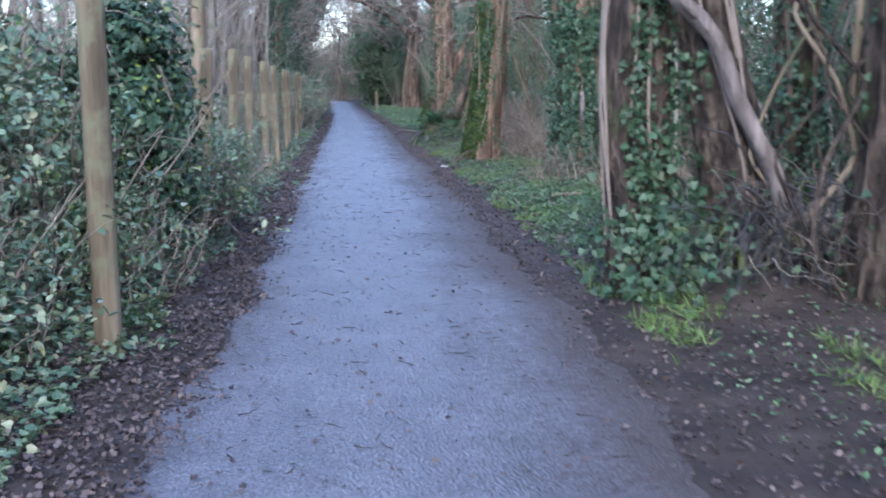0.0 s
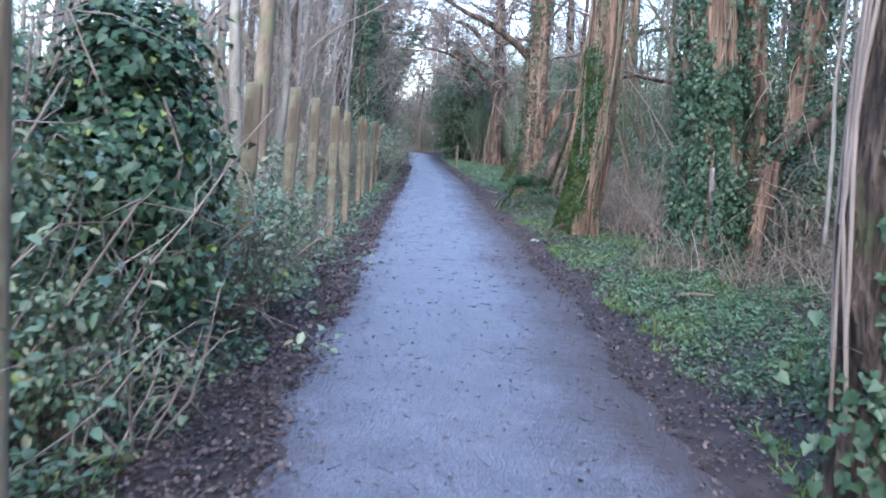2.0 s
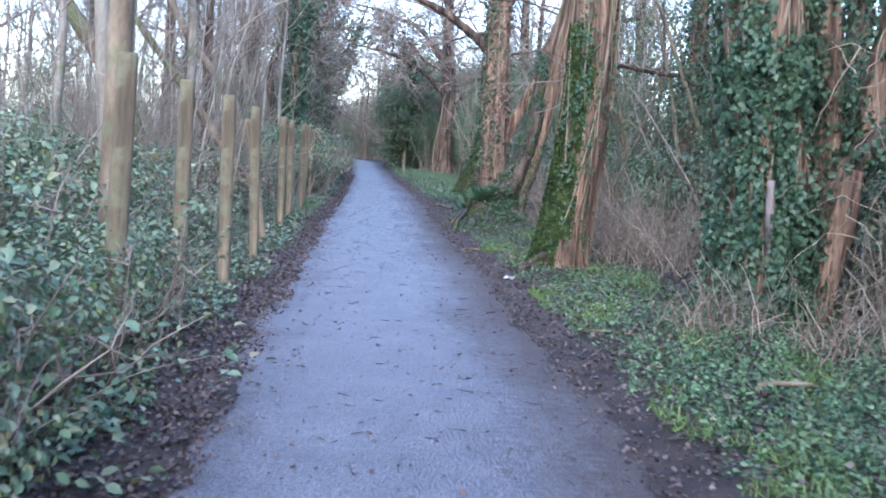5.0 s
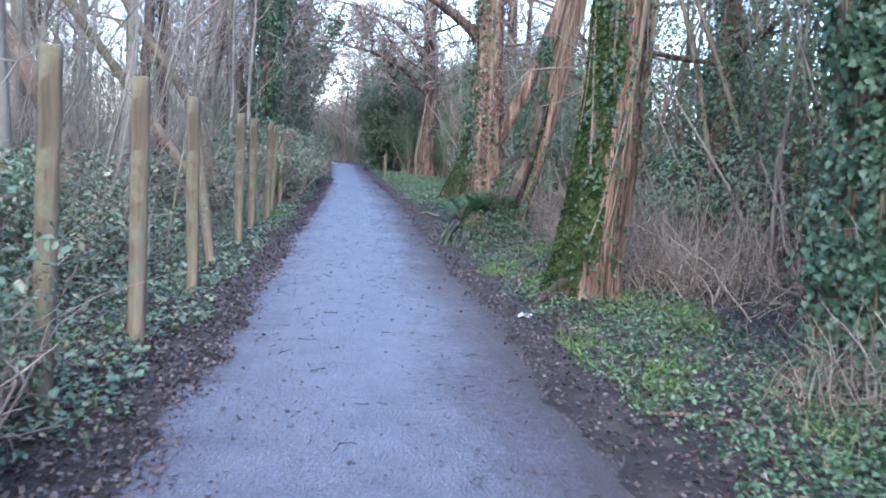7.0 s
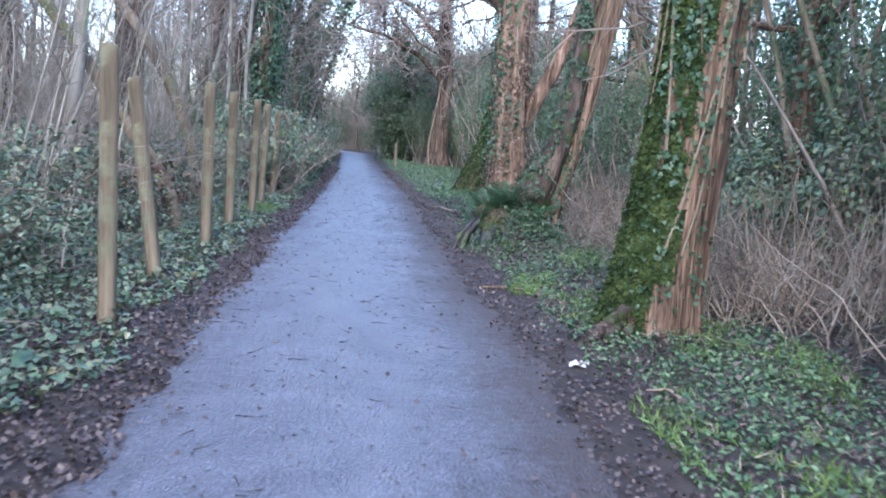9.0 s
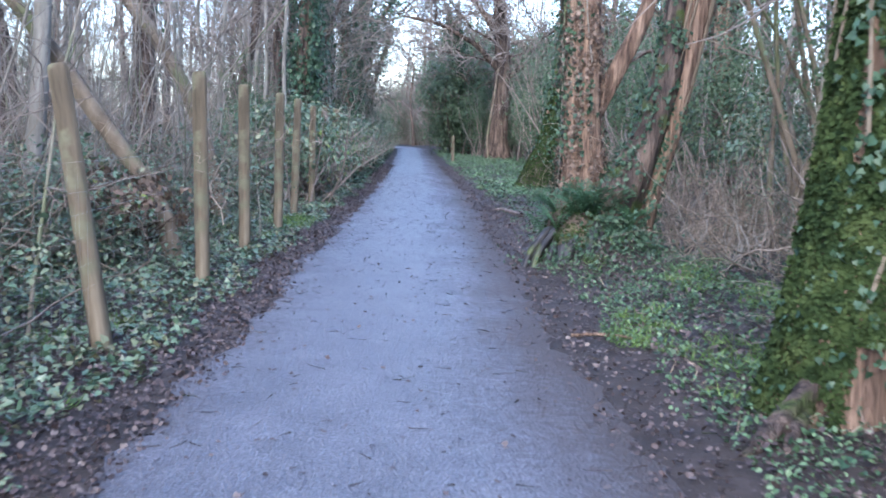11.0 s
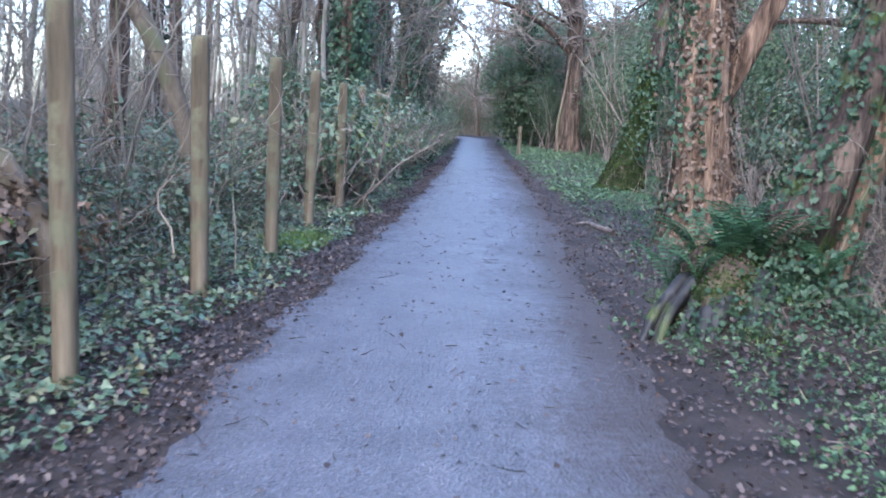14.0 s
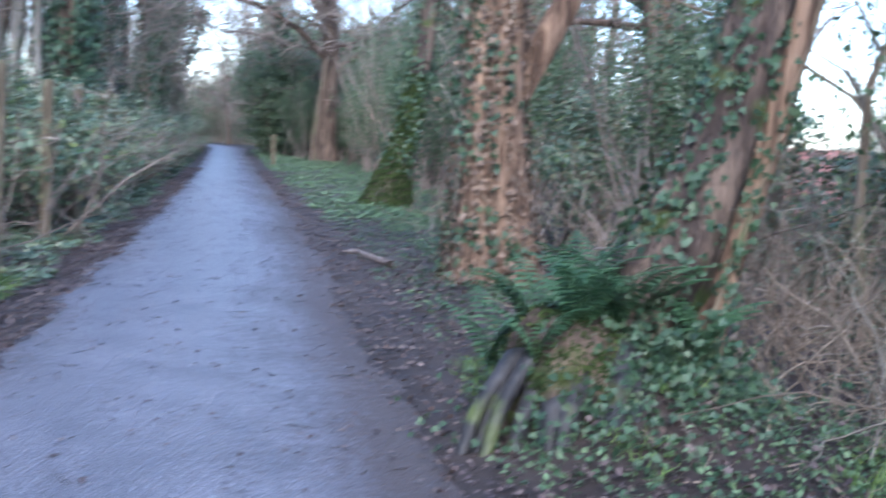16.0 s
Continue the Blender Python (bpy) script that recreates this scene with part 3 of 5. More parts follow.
hollies = [leafy_bush("evergreen_shrub", "dense dark evergreen shrub among the trees", "shrub", 2.6, 2.4, 3.6, 5200, 0.07, FAR_SHAPE, EVERGREEN, 51),
           leafy_bush("evergreen_shrub", "tall loose ivy-green shrub among the trees", "shrub", 2.2, 2.2, 5.0, 5600, 0.07, FAR_SHAPE, EVERGREEN, 52)]
# the last seven spots are out of view, added to keep light off the near tree
spots = [[], [(5.9, 23.6, 0, 1.0), (6.6, 20.3, 90, 1.0), (5.9, 27.2, 200, 0.9), (7.0, 30.5, 20, 1.1), (6.9, 17.0, 300, 1.0), (6.2, 13.0, 10, 0.9), (5.6, 36.0, 60, 0.9), (5.0, 40.5, 60, 1.0), (4.8, 50, 10, 1.1), (5.3, 56, 70, 1.2), (4.6, 62, 140, 1.1), (5.6, 46, 200, 1.1), (4.9, 4.5, 0, 0.9), (5.6, 1.5, 60, 1.1), (4.6, -2.0, 130, 1.0), (6.8, 5.5, 220, 1.2), (5.9, 8.2, 300, 1.0), (-4.4, 2.0, 20, 0.9), (-4.0, -2.0, 95, 1.0)]]
for y in np.arange(6, 60, 2.6):
    for lo, hi, n in ((6.2, 9.0, 0.75), (9.5, 16, 1.0)):
        for _ in range(g0.poisson(n)):
            spots[int(g0.integers(0, 2))].append((g0.uniform(lo, hi) + edge_r(y) - 1.2, y + g0.uniform(-1, 1), g0.uniform(0, 360), g0.uniform(0.75, 1.3)))
for y in np.arange(46, 112, 3.0):
    spots[int(g0.integers(0, 2))].append((edge_r(y) + g0.uniform(2.6, 3.4) + (2.6 if y < 79 else 0), y, g0.uniform(0, 360), g0.uniform(0.8, 1.2)))
    spots[int(g0.integers(0, 2))].append((edge_r(y) + g0.uniform(5.5, 8.5), y + 1, g0.uniform(0, 360), g0.uniform(1.1, 1.6)))
    spots[int(g0.integers(0, 2))].append((edge_l(y) - g0.uniform(2.6, 4.4), y, g0.uniform(0, 360), g0.uniform(0.5, 0.8)))
for y in np.arange(20, 110, 6.0):
    spots[0].append((g0.uniform(-26, -20), y, g0.uniform(0, 360), g0.uniform(1.2, 1.8)))
    spots[0].append((g0.uniform(18, 26), y, g0.uniform(0, 360), g0.uniform(1.3, 1.9)))
for x in np.arange(-9, 10, 1.9):
    spots[0].append((x, 121 + g0.uniform(-1.5, 2), g0.uniform(0, 360), g0.uniform(0.8, 1.3)))
    spots[1].append((x + 0.7, -6.5 + g0.uniform(-1, 1), g0.uniform(0, 360), g0.uniform(0.8, 1.2)))
# a gap in the evergreens where the sky and a roof show through
spots = [[s for s in ss if off_path(s[0], s[1], 1.15 * s[3]) and not (s[1] > 29 and s[0] > 4 and 0.5 < (s[0] - 0.3) / (s[1] - 23) < 0.72)] for ss in spots]
for k in range(2):
    place_all(hollies[k], spots[k])
# tall evergreens close behind the right-hand trunks
screen = leafy_bush("evergreen_tree", "tall dense evergreen tree behind the ivy-grown trunks", "tree", 2.8, 2.8, 9.0, 5200, 0.07, FAR_SHAPE, EVERGREEN, 57, 14, BARK_TAN, 0.1)
place_all(screen, [(6.3, 25.4, 0, 1.0), (5.3, 29.4, 80, 0.85), (8.3, 33.5, 150, 1.1), (7.8, 45.5, 300, 0.8), (7.2, 38.5, 40, 0.5)])
# the great dark evergreen that leans over the path's far stretch
dark = leafy_bush("evergreen_tree", "large dark evergreen leaning over the far path", "tree", 5.2, 7.0, 6.6, 24000, 0.17, FAR_SHAPE, EVERGREEN, 55, 20, BARK)
dark.location = (1.9, 84, 0)
copy_thing(dark, pose(2.9, 100, 0, 0, 0, 120) @ Matrix.Diagonal((1.25, 1.25, 1.5, 1)))
for cx, cy, cs in ((-9, 127, 1.0), (-4.5, 124, 0.8), (1.0, 122, 0.8), (-13, 118, 1.2), (-2, 133, 1.1), (-7.0, 107, 0.6), (5.5, 121, 1.2), (10.5, 122, 1.6), (7.4, 69, 0.9), (8.2, 60, 1.0), (9.5, 79, 1.2), (6.4, 91, 1.3)):
    copy_thing(dark, pose(cx, cy, 0, 0, 0, 40 * cx) @ Matrix.Diagonal((cs, cs, cs, 1)))

# ---- the ivy-grown trees beside the path ----
def ivy_on(parent, points, count, size=0.075, mat=None, label="", shape=None, **kw):
    pts, nrm = on_trunk(points, count, **kw)
    part("ivy", leaves(pts, nrm, size, shape or IVY_SHAPE, 0.4, 0.9), mat or IVY, parent, label)


def vines_on(parent, points, count, mat=TWIG, seed=3, r=0.012):
    """Ivy stems that climb a trunk's side."""
    g = np.random.default_rng(seed)
    q = spline(points, 30)
    for _ in range(count):
        a, lo = g.uniform(0, 6.28), g.integers(0, 8)
        hi = g.integers(14, 30)
        turn = a + np.cumsum(g.normal(0, 0.12, hi - lo))
        rows = q[lo:hi]
        out = rows[:, 3] * 1.06 + r
        pts = np.stack([rows[:, 0] + out * np.cos(turn), rows[:, 1] + out * np.sin(turn), rows[:, 2], np.full(hi - lo, r * g.uniform(0.6, 1.5))], axis=1)
        part("ivy_stem", trunk(pts, hi - lo, 6, 0.05, 2, int(g.integers(0, 999))), mat, parent, "climbing woody ivy stem")


def crown_twigs(parent, points, limbs, length, seed, mat=BARK, low=0.5, thick=0.04, stout=1.0):
    g = np.random.default_rng(seed)
    q = spline(points, 60)
    u = g.uniform(low, 1, limbs)
    at = np.stack([np.interp(u, np.linspace(0, 1, 60), q[:, i]) for i in range(3)], axis=1)
    a = g.uniform(0, 6.28, limbs)
    geo, ax = twigs(at, np.stack([np.cos(a), np.sin(a), g.uniform(0.0, 1.1, limbs)], axis=1), length * g.uniform(0.6, 1.3, limbs), thick * g.uniform(0.5, 1.2, limbs), 8, 6, 0.2)
    size = len(geo[0]) // limbs
    faces = len(geo[1]) // limbs
    for i in range(limbs):
        part("limb", (geo[0][i * size:(i + 1) * size], geo[1][:faces]), mat, parent)
    n2 = limbs * 12
    p, k = g.integers(0, limbs, n2), g.integers(2, 8, n2)
    geo2, ax2 = twigs(ax[p, k], unit(ax[p, k] - ax[p, k - 1]) + g.normal(0, 0.6, (n2, 3)), 0.3 * length * g.uniform(0.4, 1.4, n2), 0.01 * stout, 6, 3, 0.22)
    n3 = n2 * 4
    p, k = g.integers(0, n2, n3), g.integers(1, 6, n3)
    geo3, _ = twigs(ax2[p, k], unit(ax2[p, k] - ax2[p, k - 1]) + g.normal(0, 0.6, (n3, 3)), 0.12 * length * g.uniform(0.4, 1.4, n3), 0.0055 * stout, 3, 3, 0.25)
    part("twig_spray", joined([geo2, geo3]), TWIG, parent)


def near_tree():
    """Several stems with a dead grey limb and a tangle of roots and vines."""
    t = thing("ivy_tree", "many-stemmed tree with roots, vines and glossy ivy", "tree")
    a = [(2.04, 7.543, -0.1, 0.209), (1.971, 7.499, 0.628, 0.166), (1.866, 7.499, 1.238, 0.157), (1.884, 7.499, 2.11, 0.157), (1.962, 7.586, 3.68, 0.122), (2.006, 7.761, 6.732, 0.061)]
    b = [(2.921, 7.674, -0.1, 0.436), (2.808, 7.517, 0.584, 0.27), (2.616, 7.464, 1.326, 0.227), (2.407, 7.464, 2.11, 0.209), (2.136, 7.63, 3.68, 0.157), (1.918, 7.674, 7.604, 0.061)]
    c = [(3.62, 6.85, -0.1, 0.34), (3.58, 6.85, 0.5, 0.27), (3.56, 6.8, 2.0, 0.25), (3.6, 6.8, 5.0, 0.2), (3.7, 6.8, 9, 0.1)]
    d = [(4.1, 9.6, -0.1, 0.3), (4.1, 9.6, 0.8, 0.2), (4.0, 9.6, 2.4, 0.18), (4.1, 9.7, 6, 0.12)]
    e = [(2.197, 7.543, -0.1, 0.131), (2.163, 7.517, 0.715, 0.087), (2.11, 7.499, 1.587, 0.087), (2.11, 7.499, 2.982, 0.078), (2.267, 7.674, 5.424, 0.044)]
    for i, s in enumerate((a, b, e)):
        part("trunk", trunk(s, 60, 26, 0.09, 6, 60 + i, 0.2), BARK_WET, t)
    dead = [(3.008, 7.238, 0.584, 0.096), (2.878, 7.15, 0.933, 0.074), (2.599, 7.15, 1.422, 0.059), (2.442, 7.15, 1.814, 0.052), (2.302, 7.15, 1.971, 0.061), (2.128, 7.168, 2.128, 0.052), (1.831, 7.238, 2.546, 0.048), (1.657, 7.325, 3.07, 0.031)]
    part("dead_limb", trunk(dead, 60, 18, 0.13, 6, 66), BARK_DEAD, t, "bare weathered grey limb")
    ivy_on(t, a, 1500, 0.047, facing=320, spread=1.0, hi=0.6, out=0.06, seed=4)
    ivy_on(t, a, 500, 0.047, hi=0.12, out=0.06, seed=44)
    ivy_on(t, b, 420, 0.047, facing=190, spread=0.6, hi=0.25, out=0.05, seed=5)
    ivy_on(t, e, 1900, 0.05, hi=0.75, out=0.07, seed=7)
    vines_on(t, a, 16, TWIG, 8, 0.011)
    vines_on(t, b, 12, TWIG, 9, 0.009)
    g = np.random.default_rng(68)
    for i in range(11):
        x1, y1 = 2.4 + 0.11 * i + g.normal(0, 0.06), 6.75 + 0.02 * (i - 5) ** 2 * 0.6 + g.normal(0, 0.1)
        x0, r = 2.66 + 0.04 * i, g.uniform(0.03, 0.07)
        mid = ((x0 + x1) / 2 + g.normal(0, 0.07), 7.15 + g.normal(0, 0.06), 0.42 + g.normal(0, 0.07), r)
        part("root", trunk([(x0, 7.45, 0.62 + g.normal(0, 0.06), r * 1.4), mid, (x1, y1, float(ground_z(x1, y1)) - 0.04, r * 0.6)], 18, 9, 0.16, 4, 620 + i), ROOT, t, "bare dark root")
    n = 240
    at = np.stack([g.normal(2.88, 0.32, n), g.normal(7.1, 0.2, n), g.uniform(0.2, 0.95, n)], axis=1)
    geo, _ = twigs(at, g.normal(0, 1, (n, 3)) * [1, 0.5, 0.6] + [0, -0.3, -0.8], g.uniform(0.3, 0.9, n), g.uniform(0.004, 0.014, n), 9, 5, 0.28, 0.08)
    part("root_tangle", geo, ROOT, t, "tangled dark roots and vines")
    for i in range(7):
        x, y = 2.85 + 0.11 * i + g.normal(0, 0.06), 6.8 + g.normal(0, 0.2)
        z = [(x + 0.34 * math.sin(2.1 * k + i) * (0.5 + 0.1 * k), y + 0.05 * k + g.normal(0, 0.05), max(0.02, 0.05 + 0.5 * k), 0.012 + 0.002 * (i % 4)) for k in range(6)]
        part("vine", trunk(z, 40, 7, 0.1, 3, 640 + i), BARK_TAN if i % 3 == 0 else BARK_WET, t, "hanging twisted vine")
    m = 620
    lp = np.stack([g.normal(2.25, 0.3, m), g.normal(7.15, 0.25, m), np.abs(g.normal(0.2, 0.28, m)) + 0.05], axis=1)
    part("ivy", leaves(lp, np.tile([-0.3, -1, 0.6], (m, 1)), 0.06, IVY_SHAPE, 0.5, 0.6), IVY, t)
    for i, (s, lab) in enumerate(((c, "thick brown-barked tree wound with bare ivy stems"), (d, "dark tree trunk with patches of ivy"))):
        o = thing("ivy_tree", lab, "tree")
        part("trunk", trunk(s, 60, 26, 0.06, 6, 70 + i, 0.3), BARK_WET, o)
        vines_on(o, s, 9, BARK_TAN if i == 0 else BARK, 71 + i, 0.02)
        ivy_on(o, s, 500 if i == 0 else 2600, 0.055, facing=190 if i == 0 else 240, spread=2.0, hi=0.7, out=0.07, seed=6 + i)
        crown_twigs(o, s, 8, 2.6, 75 + i)
    crown_twigs(t, b, 8, 2.6, 79)


near_tree()


def ivy_giant():
    t = thing("ivy_tree", "big tree clad in ivy with stripped orange bark", "tree")
    m = [(3.7, 17.2, -0.1, 0.52), (3.68, 17.2, 0.6, 0.42), (3.6, 17.15, 1.8, 0.36), (3.42, 17.1, 3.0, 0.36), (3.3, 17.1, 4.2, 0.33), (3.3, 17.2, 7, 0.25), (3.4, 17.2, 11, 0.14)]
    s = [(4.15, 17.3, -0.1, 0.26), (4.2, 17.3, 0.7, 0.2), (4.15, 17.25, 2.0, 0.2), (4.0, 17.3, 3.4, 0.2), (4.1, 17.4, 6, 0.16), (4.2, 17.4, 9, 0.1)]
    r = [(4.3, 17.35, 1.1, 0.16), (4.7, 17.35, 2.0, 0.17), (4.85, 17.3, 3.6, 0.15), (5.1, 17.3, 6, 0.1)]
    stub = [(4.15, 17.1, 1.1, 0.13), (4.45, 17.0, 1.75, 0.12), (4.75, 17.0, 2.0, 0.11), (5.2, 17.0, 2.5, 0.09)]
    snag = [(4.12, 16.95, 0.0, 0.17), (4.22, 16.95, 0.7, 0.14), (4.38, 16.95, 1.6, 0.1)]
    part("trunk", trunk(m, 70, 34, 0.06, 7, 81, 0.25), BARK_RED, t)
    part("trunk", trunk(s, 60, 24, 0.06, 6, 82), BARK_RED, t)
    part("trunk", trunk(r, 40, 18, 0.06, 5, 83), BARK_RED, t)
    part("broken_limb", trunk(stub, 30, 18, 0.1, 5, 84), BARK, t, "broken leaning limb stub")
    part("snag", trunk(snag, 30, 16, 0.1, 5, 85), BARK_RED, t, "torn strip of orange wood")
    part("torn_bark", trunk([(3.57, 16.74, 0.55, 0.02), (3.55, 16.72, 1.0, 0.05), (3.5, 16.7, 1.45, 0.03)], 14, 8, 0.2, 3, 86), BARK_DEAD, t, "pale scar of torn bark")
    ivy_on(t, m, 6500, 0.055, facing=205, spread=1.0, out=0.09, seed=11)
    ivy_on(t, m, 6500, 0.055, facing=270, spread=1.2, hi=0.25, out=0.08, seed=12)
    ivy_on(t, m, 4600, 0.055, facing=335, spread=0.9, out=0.1, seed=13)
    ivy_on(t, s, 4600, 0.056, out=0.1, seed=14)
    ivy_on(t, r, 2200, 0.058, out=0.1, seed=15)
    ivy_on(t, stub, 500, 0.055, out=0.06, seed=16)
    vines_on(t, m, 22, BARK_TAN, 17, 0.012)
    crown_twigs(t, m, 12, 3.5, 88)
    g = np.random.default_rng(89)
    geo, _ = twigs(np.stack([g.normal(4.6, 0.4, 40), g.normal(16.8, 0.2, 40), g.uniform(0.4, 3.0, 40)], axis=1), g.normal(0, 1, (40, 3)), g.uniform(0.5, 1.4, 40), 0.007, 9, 4, 0.25)
    part("twig_spray", geo, STRAW, t)
    pole = thing("sapling", "thin pale sapling with a crooked stem", "tree")
    part("trunk", trunk([(4.9, 16.2, -0.1, 0.035), (4.9, 16.2, 0.9, 0.03), (4.87, 16.2, 1.9, 0.03), (4.8, 16.2, 2.6, 0.026), (4.86, 16.2, 4.0, 0.02)], 30, 8, 0.08, 3, 90), BARK_PALE, pole)


ivy_giant()


def mossy_tree():
    t = thing("mossy_tree", "leaning tree with a green mossy flank and bare bark", "tree")
    m = [(2.43, 21.502, -0.12, 0.39), (2.46, 21.502, 0.25, 0.34), (2.52, 21.502, 0.85, 0.318), (2.581, 21.502, 1.361, 0.311), (2.665, 21.502, 2.706, 0.311), (2.656, 21.502, 4.284, 0.297), (2.702, 21.502, 7.068, 0.223), (2.795, 21.502, 11.244, 0.111)]
    part("trunk", trunk(m, 80, 36, 0.05, 7, 91, 0.16), BARK_RED, t)
    # the moss is a thin shaggy coat over the flank that faces the path
    pts, nrm = on_trunk(m, 30000, 0.0, 0.3, 0.008, 196, 0.92, 93, False)
    part("moss", leaves(pts, nrm, 0.034, FAR_SHAPE, 0.5, 0.4), MOSS, t, "shaggy green moss")
    for i, r in enumerate(([(2.192, 21.27, 0.2, 0.065), (1.978, 21.038, 0.1, 0.051), (1.82, 20.852, 0.03, 0.042), (1.681, 20.759, -0.06, 0.028)], [(2.145, 21.223, 0.12, 0.056), (2.006, 20.945, 0.06, 0.042), (1.913, 20.713, -0.05, 0.028)])):
        part("root", trunk(r, 20, 12, 0.14, 4, 99 + i), BARK_MOSSY, t, "dark spreading root")
    ivy_on(t, m, 500, 0.038, facing=250, spread=1.0, hi=0.3, out=0.03, seed=94)
    ivy_on(t, m, 1500, 0.043, facing=252, spread=0.45, lo=0.12, out=0.06, seed=95)
    ivy_on(t, m, 800, 0.045, facing=330, spread=0.8, lo=0.15, out=0.05, seed=97)
    vines_on(t, m, 16, BARK_TAN, 96, 0.012)
    crown_twigs(t, m, 12, 3.5, 98)


mossy_tree()


def leaning_tree():
    t = thing("leaning_tree", "leaning tree on a rooty mound, stripped bark above ivy", "tree")
    m = [(2.35, 28.4, -0.1, 0.46), (2.45, 28.4, 0.3, 0.36), (2.62, 28.4, 0.8, 0.28), (2.85, 28.4, 1.4, 0.23), (3.1, 28.4, 2.5, 0.2), (3.4, 28.4, 4.0, 0.18), (3.7, 28.5, 7, 0.13), (3.9, 28.6, 10, 0.07)]
    part("trunk", trunk(m, 70, 30, 0.08, 6, 101, 0.2), BARK_RED, t)
    d = [(2.12, 28.15, 0.1, 0.32), (2.42, 28.15, 0.8, 0.26), (2.7, 28.2, 1.45, 0.19), (2.92, 28.25, 2.3, 0.14), (3.0, 28.4, 3.6, 0.1)]
    part("trunk", trunk(d, 40, 22, 0.1, 5, 102), BARK_MOSSY, t, "dark mossy second stem")
    gr = np.random.default_rng(103)
    stump = [(1.88, 27.9, -0.1, 0.42), (1.88, 27.88, 0.2, 0.34), (1.9, 27.9, 0.42, 0.27), (1.95, 27.95, 0.52, 0.16)]
    part("stump", trunk(stump, 24, 26, 0.12, 6, 112, 0.3), BARK_MOSSY, t, "dark mossy stump foot")
    sp, sn = on_trunk(stump, 3500, 0.3, 1.0, 0.008, None, 3.2, 113)
    part("moss", leaves(sp, sn, 0.028, FAR_SHAPE, 0.5, 0.3), MOSS, t, "shaggy green moss")
    for i in range(9):
        x1, y1 = 1.22 + 0.1 * i + gr.normal(0, 0.04), 27.62 - 0.04 * i + gr.normal(0, 0.05)
        x0, y0 = 1.72 + 0.06 * i, 28.0
        rr = gr.uniform(0.03, 0.07)
        part("root", trunk([(x0, y0, 0.42, rr * 1.4), (x0 * 0.6 + x1 * 0.4, y0 * 0.55 + y1 * 0.45, 0.38 + gr.normal(0, 0.03), rr * 1.2), (x0 * 0.2 + x1 * 0.8, y0 * 0.2 + y1 * 0.8, 0.16, rr), (x1, y1, -0.06, rr * 0.8)], 20, 10, 0.16, 4, 103 + i), ROOT, t, "bare dark root")
    ivy_on(t, d, 1500, 0.042, facing=200, spread=1.6, out=0.05, seed=106)
    ivy_on(t, m, 1100, 0.042, facing=250, spread=1.4, hi=0.2, out=0.06, seed=107)
    vines_on(t, m, 18, BARK_TAN, 108, 0.013)
    crown_twigs(t, m, 9, 3.0, 109)
    g = np.random.default_rng(110)
    n = 2200
    pt = np.stack([g.normal(2.15, 0.36, n), g.normal(27.75, 0.28, n), np.zeros(n)], axis=1)
    pt[:, 2] = ground_z(pt[:, 0], pt[:, 1]) + np.abs(g.normal(0.06, 0.14, n))
    part("ivy", leaves(pt, np.tile([-0.4, -0.8, 0.7], (n, 1)), 0.036, IVY_SHAPE, 0.7, 0.5), IVY, t)


leaning_tree()


def fern(x, y, z, size, seed, group="ferns on the mound"):
    g = np.random.default_rng(seed)
    t = thing("fern", "green arching fern on the rooty mound", "fern", (x, y, z), group)
    for _ in range(10):
        a, L = g.uniform(0, 6.28), size * g.uniform(0.7, 1.1)
        u = np.linspace(0, 1, 16)
        out, up = L * (0.25 * u + 0.5 * u ** 2), L * (1.3 * u - 0.6 * u ** 2)
        ax = np.stack([out * math.cos(a), out * math.sin(a), up], axis=1)
        across = np.array([-math.sin(a), math.cos(a), 0])
        vs, fs = [], []
        for i in range(1, 16):
            w = 0.17 * L * math.sin(math.pi * (0.12 + 0.86 * u[i]))
            for sgn in (1, -1):
                along = np.array([math.cos(a), math.sin(a), 0.1])
                b = len(vs)
                vs += [ax[i] - along * 0.011, ax[i] + along * 0.011, ax[i] + across * sgn * w + along * 0.35 * w + [0, 0, -0.2 * w], ax[i] + across * sgn * w * 0.5 + along * (0.16 * w + 0.014)]
                fs += [(b, b + 1, b + 3), (b, b + 3, b + 2)]
        rib = trunk([(*p, 0.004) for p in ax], 16, 4, 0.0, 2, 1)
        part("frond", joined([(np.array(vs), np.array(fs)), rib]), FERN, t)
    return t


for i, (x, y, z, s) in enumerate(((1.7, 28.0, 0.42, 0.58), (2.05, 27.8, 0.5, 0.58), (1.55, 28.3, 0.2, 0.6), (2.25, 27.95, 0.5, 0.5), (1.85, 27.75, 0.48, 0.5), (2.0, 28.2, 0.5, 0.6), (1.65, 27.75, 0.34, 0.45), (2.45, 27.7, 0.42, 0.4))):
    fern(x, y, z, s, 120 + i)


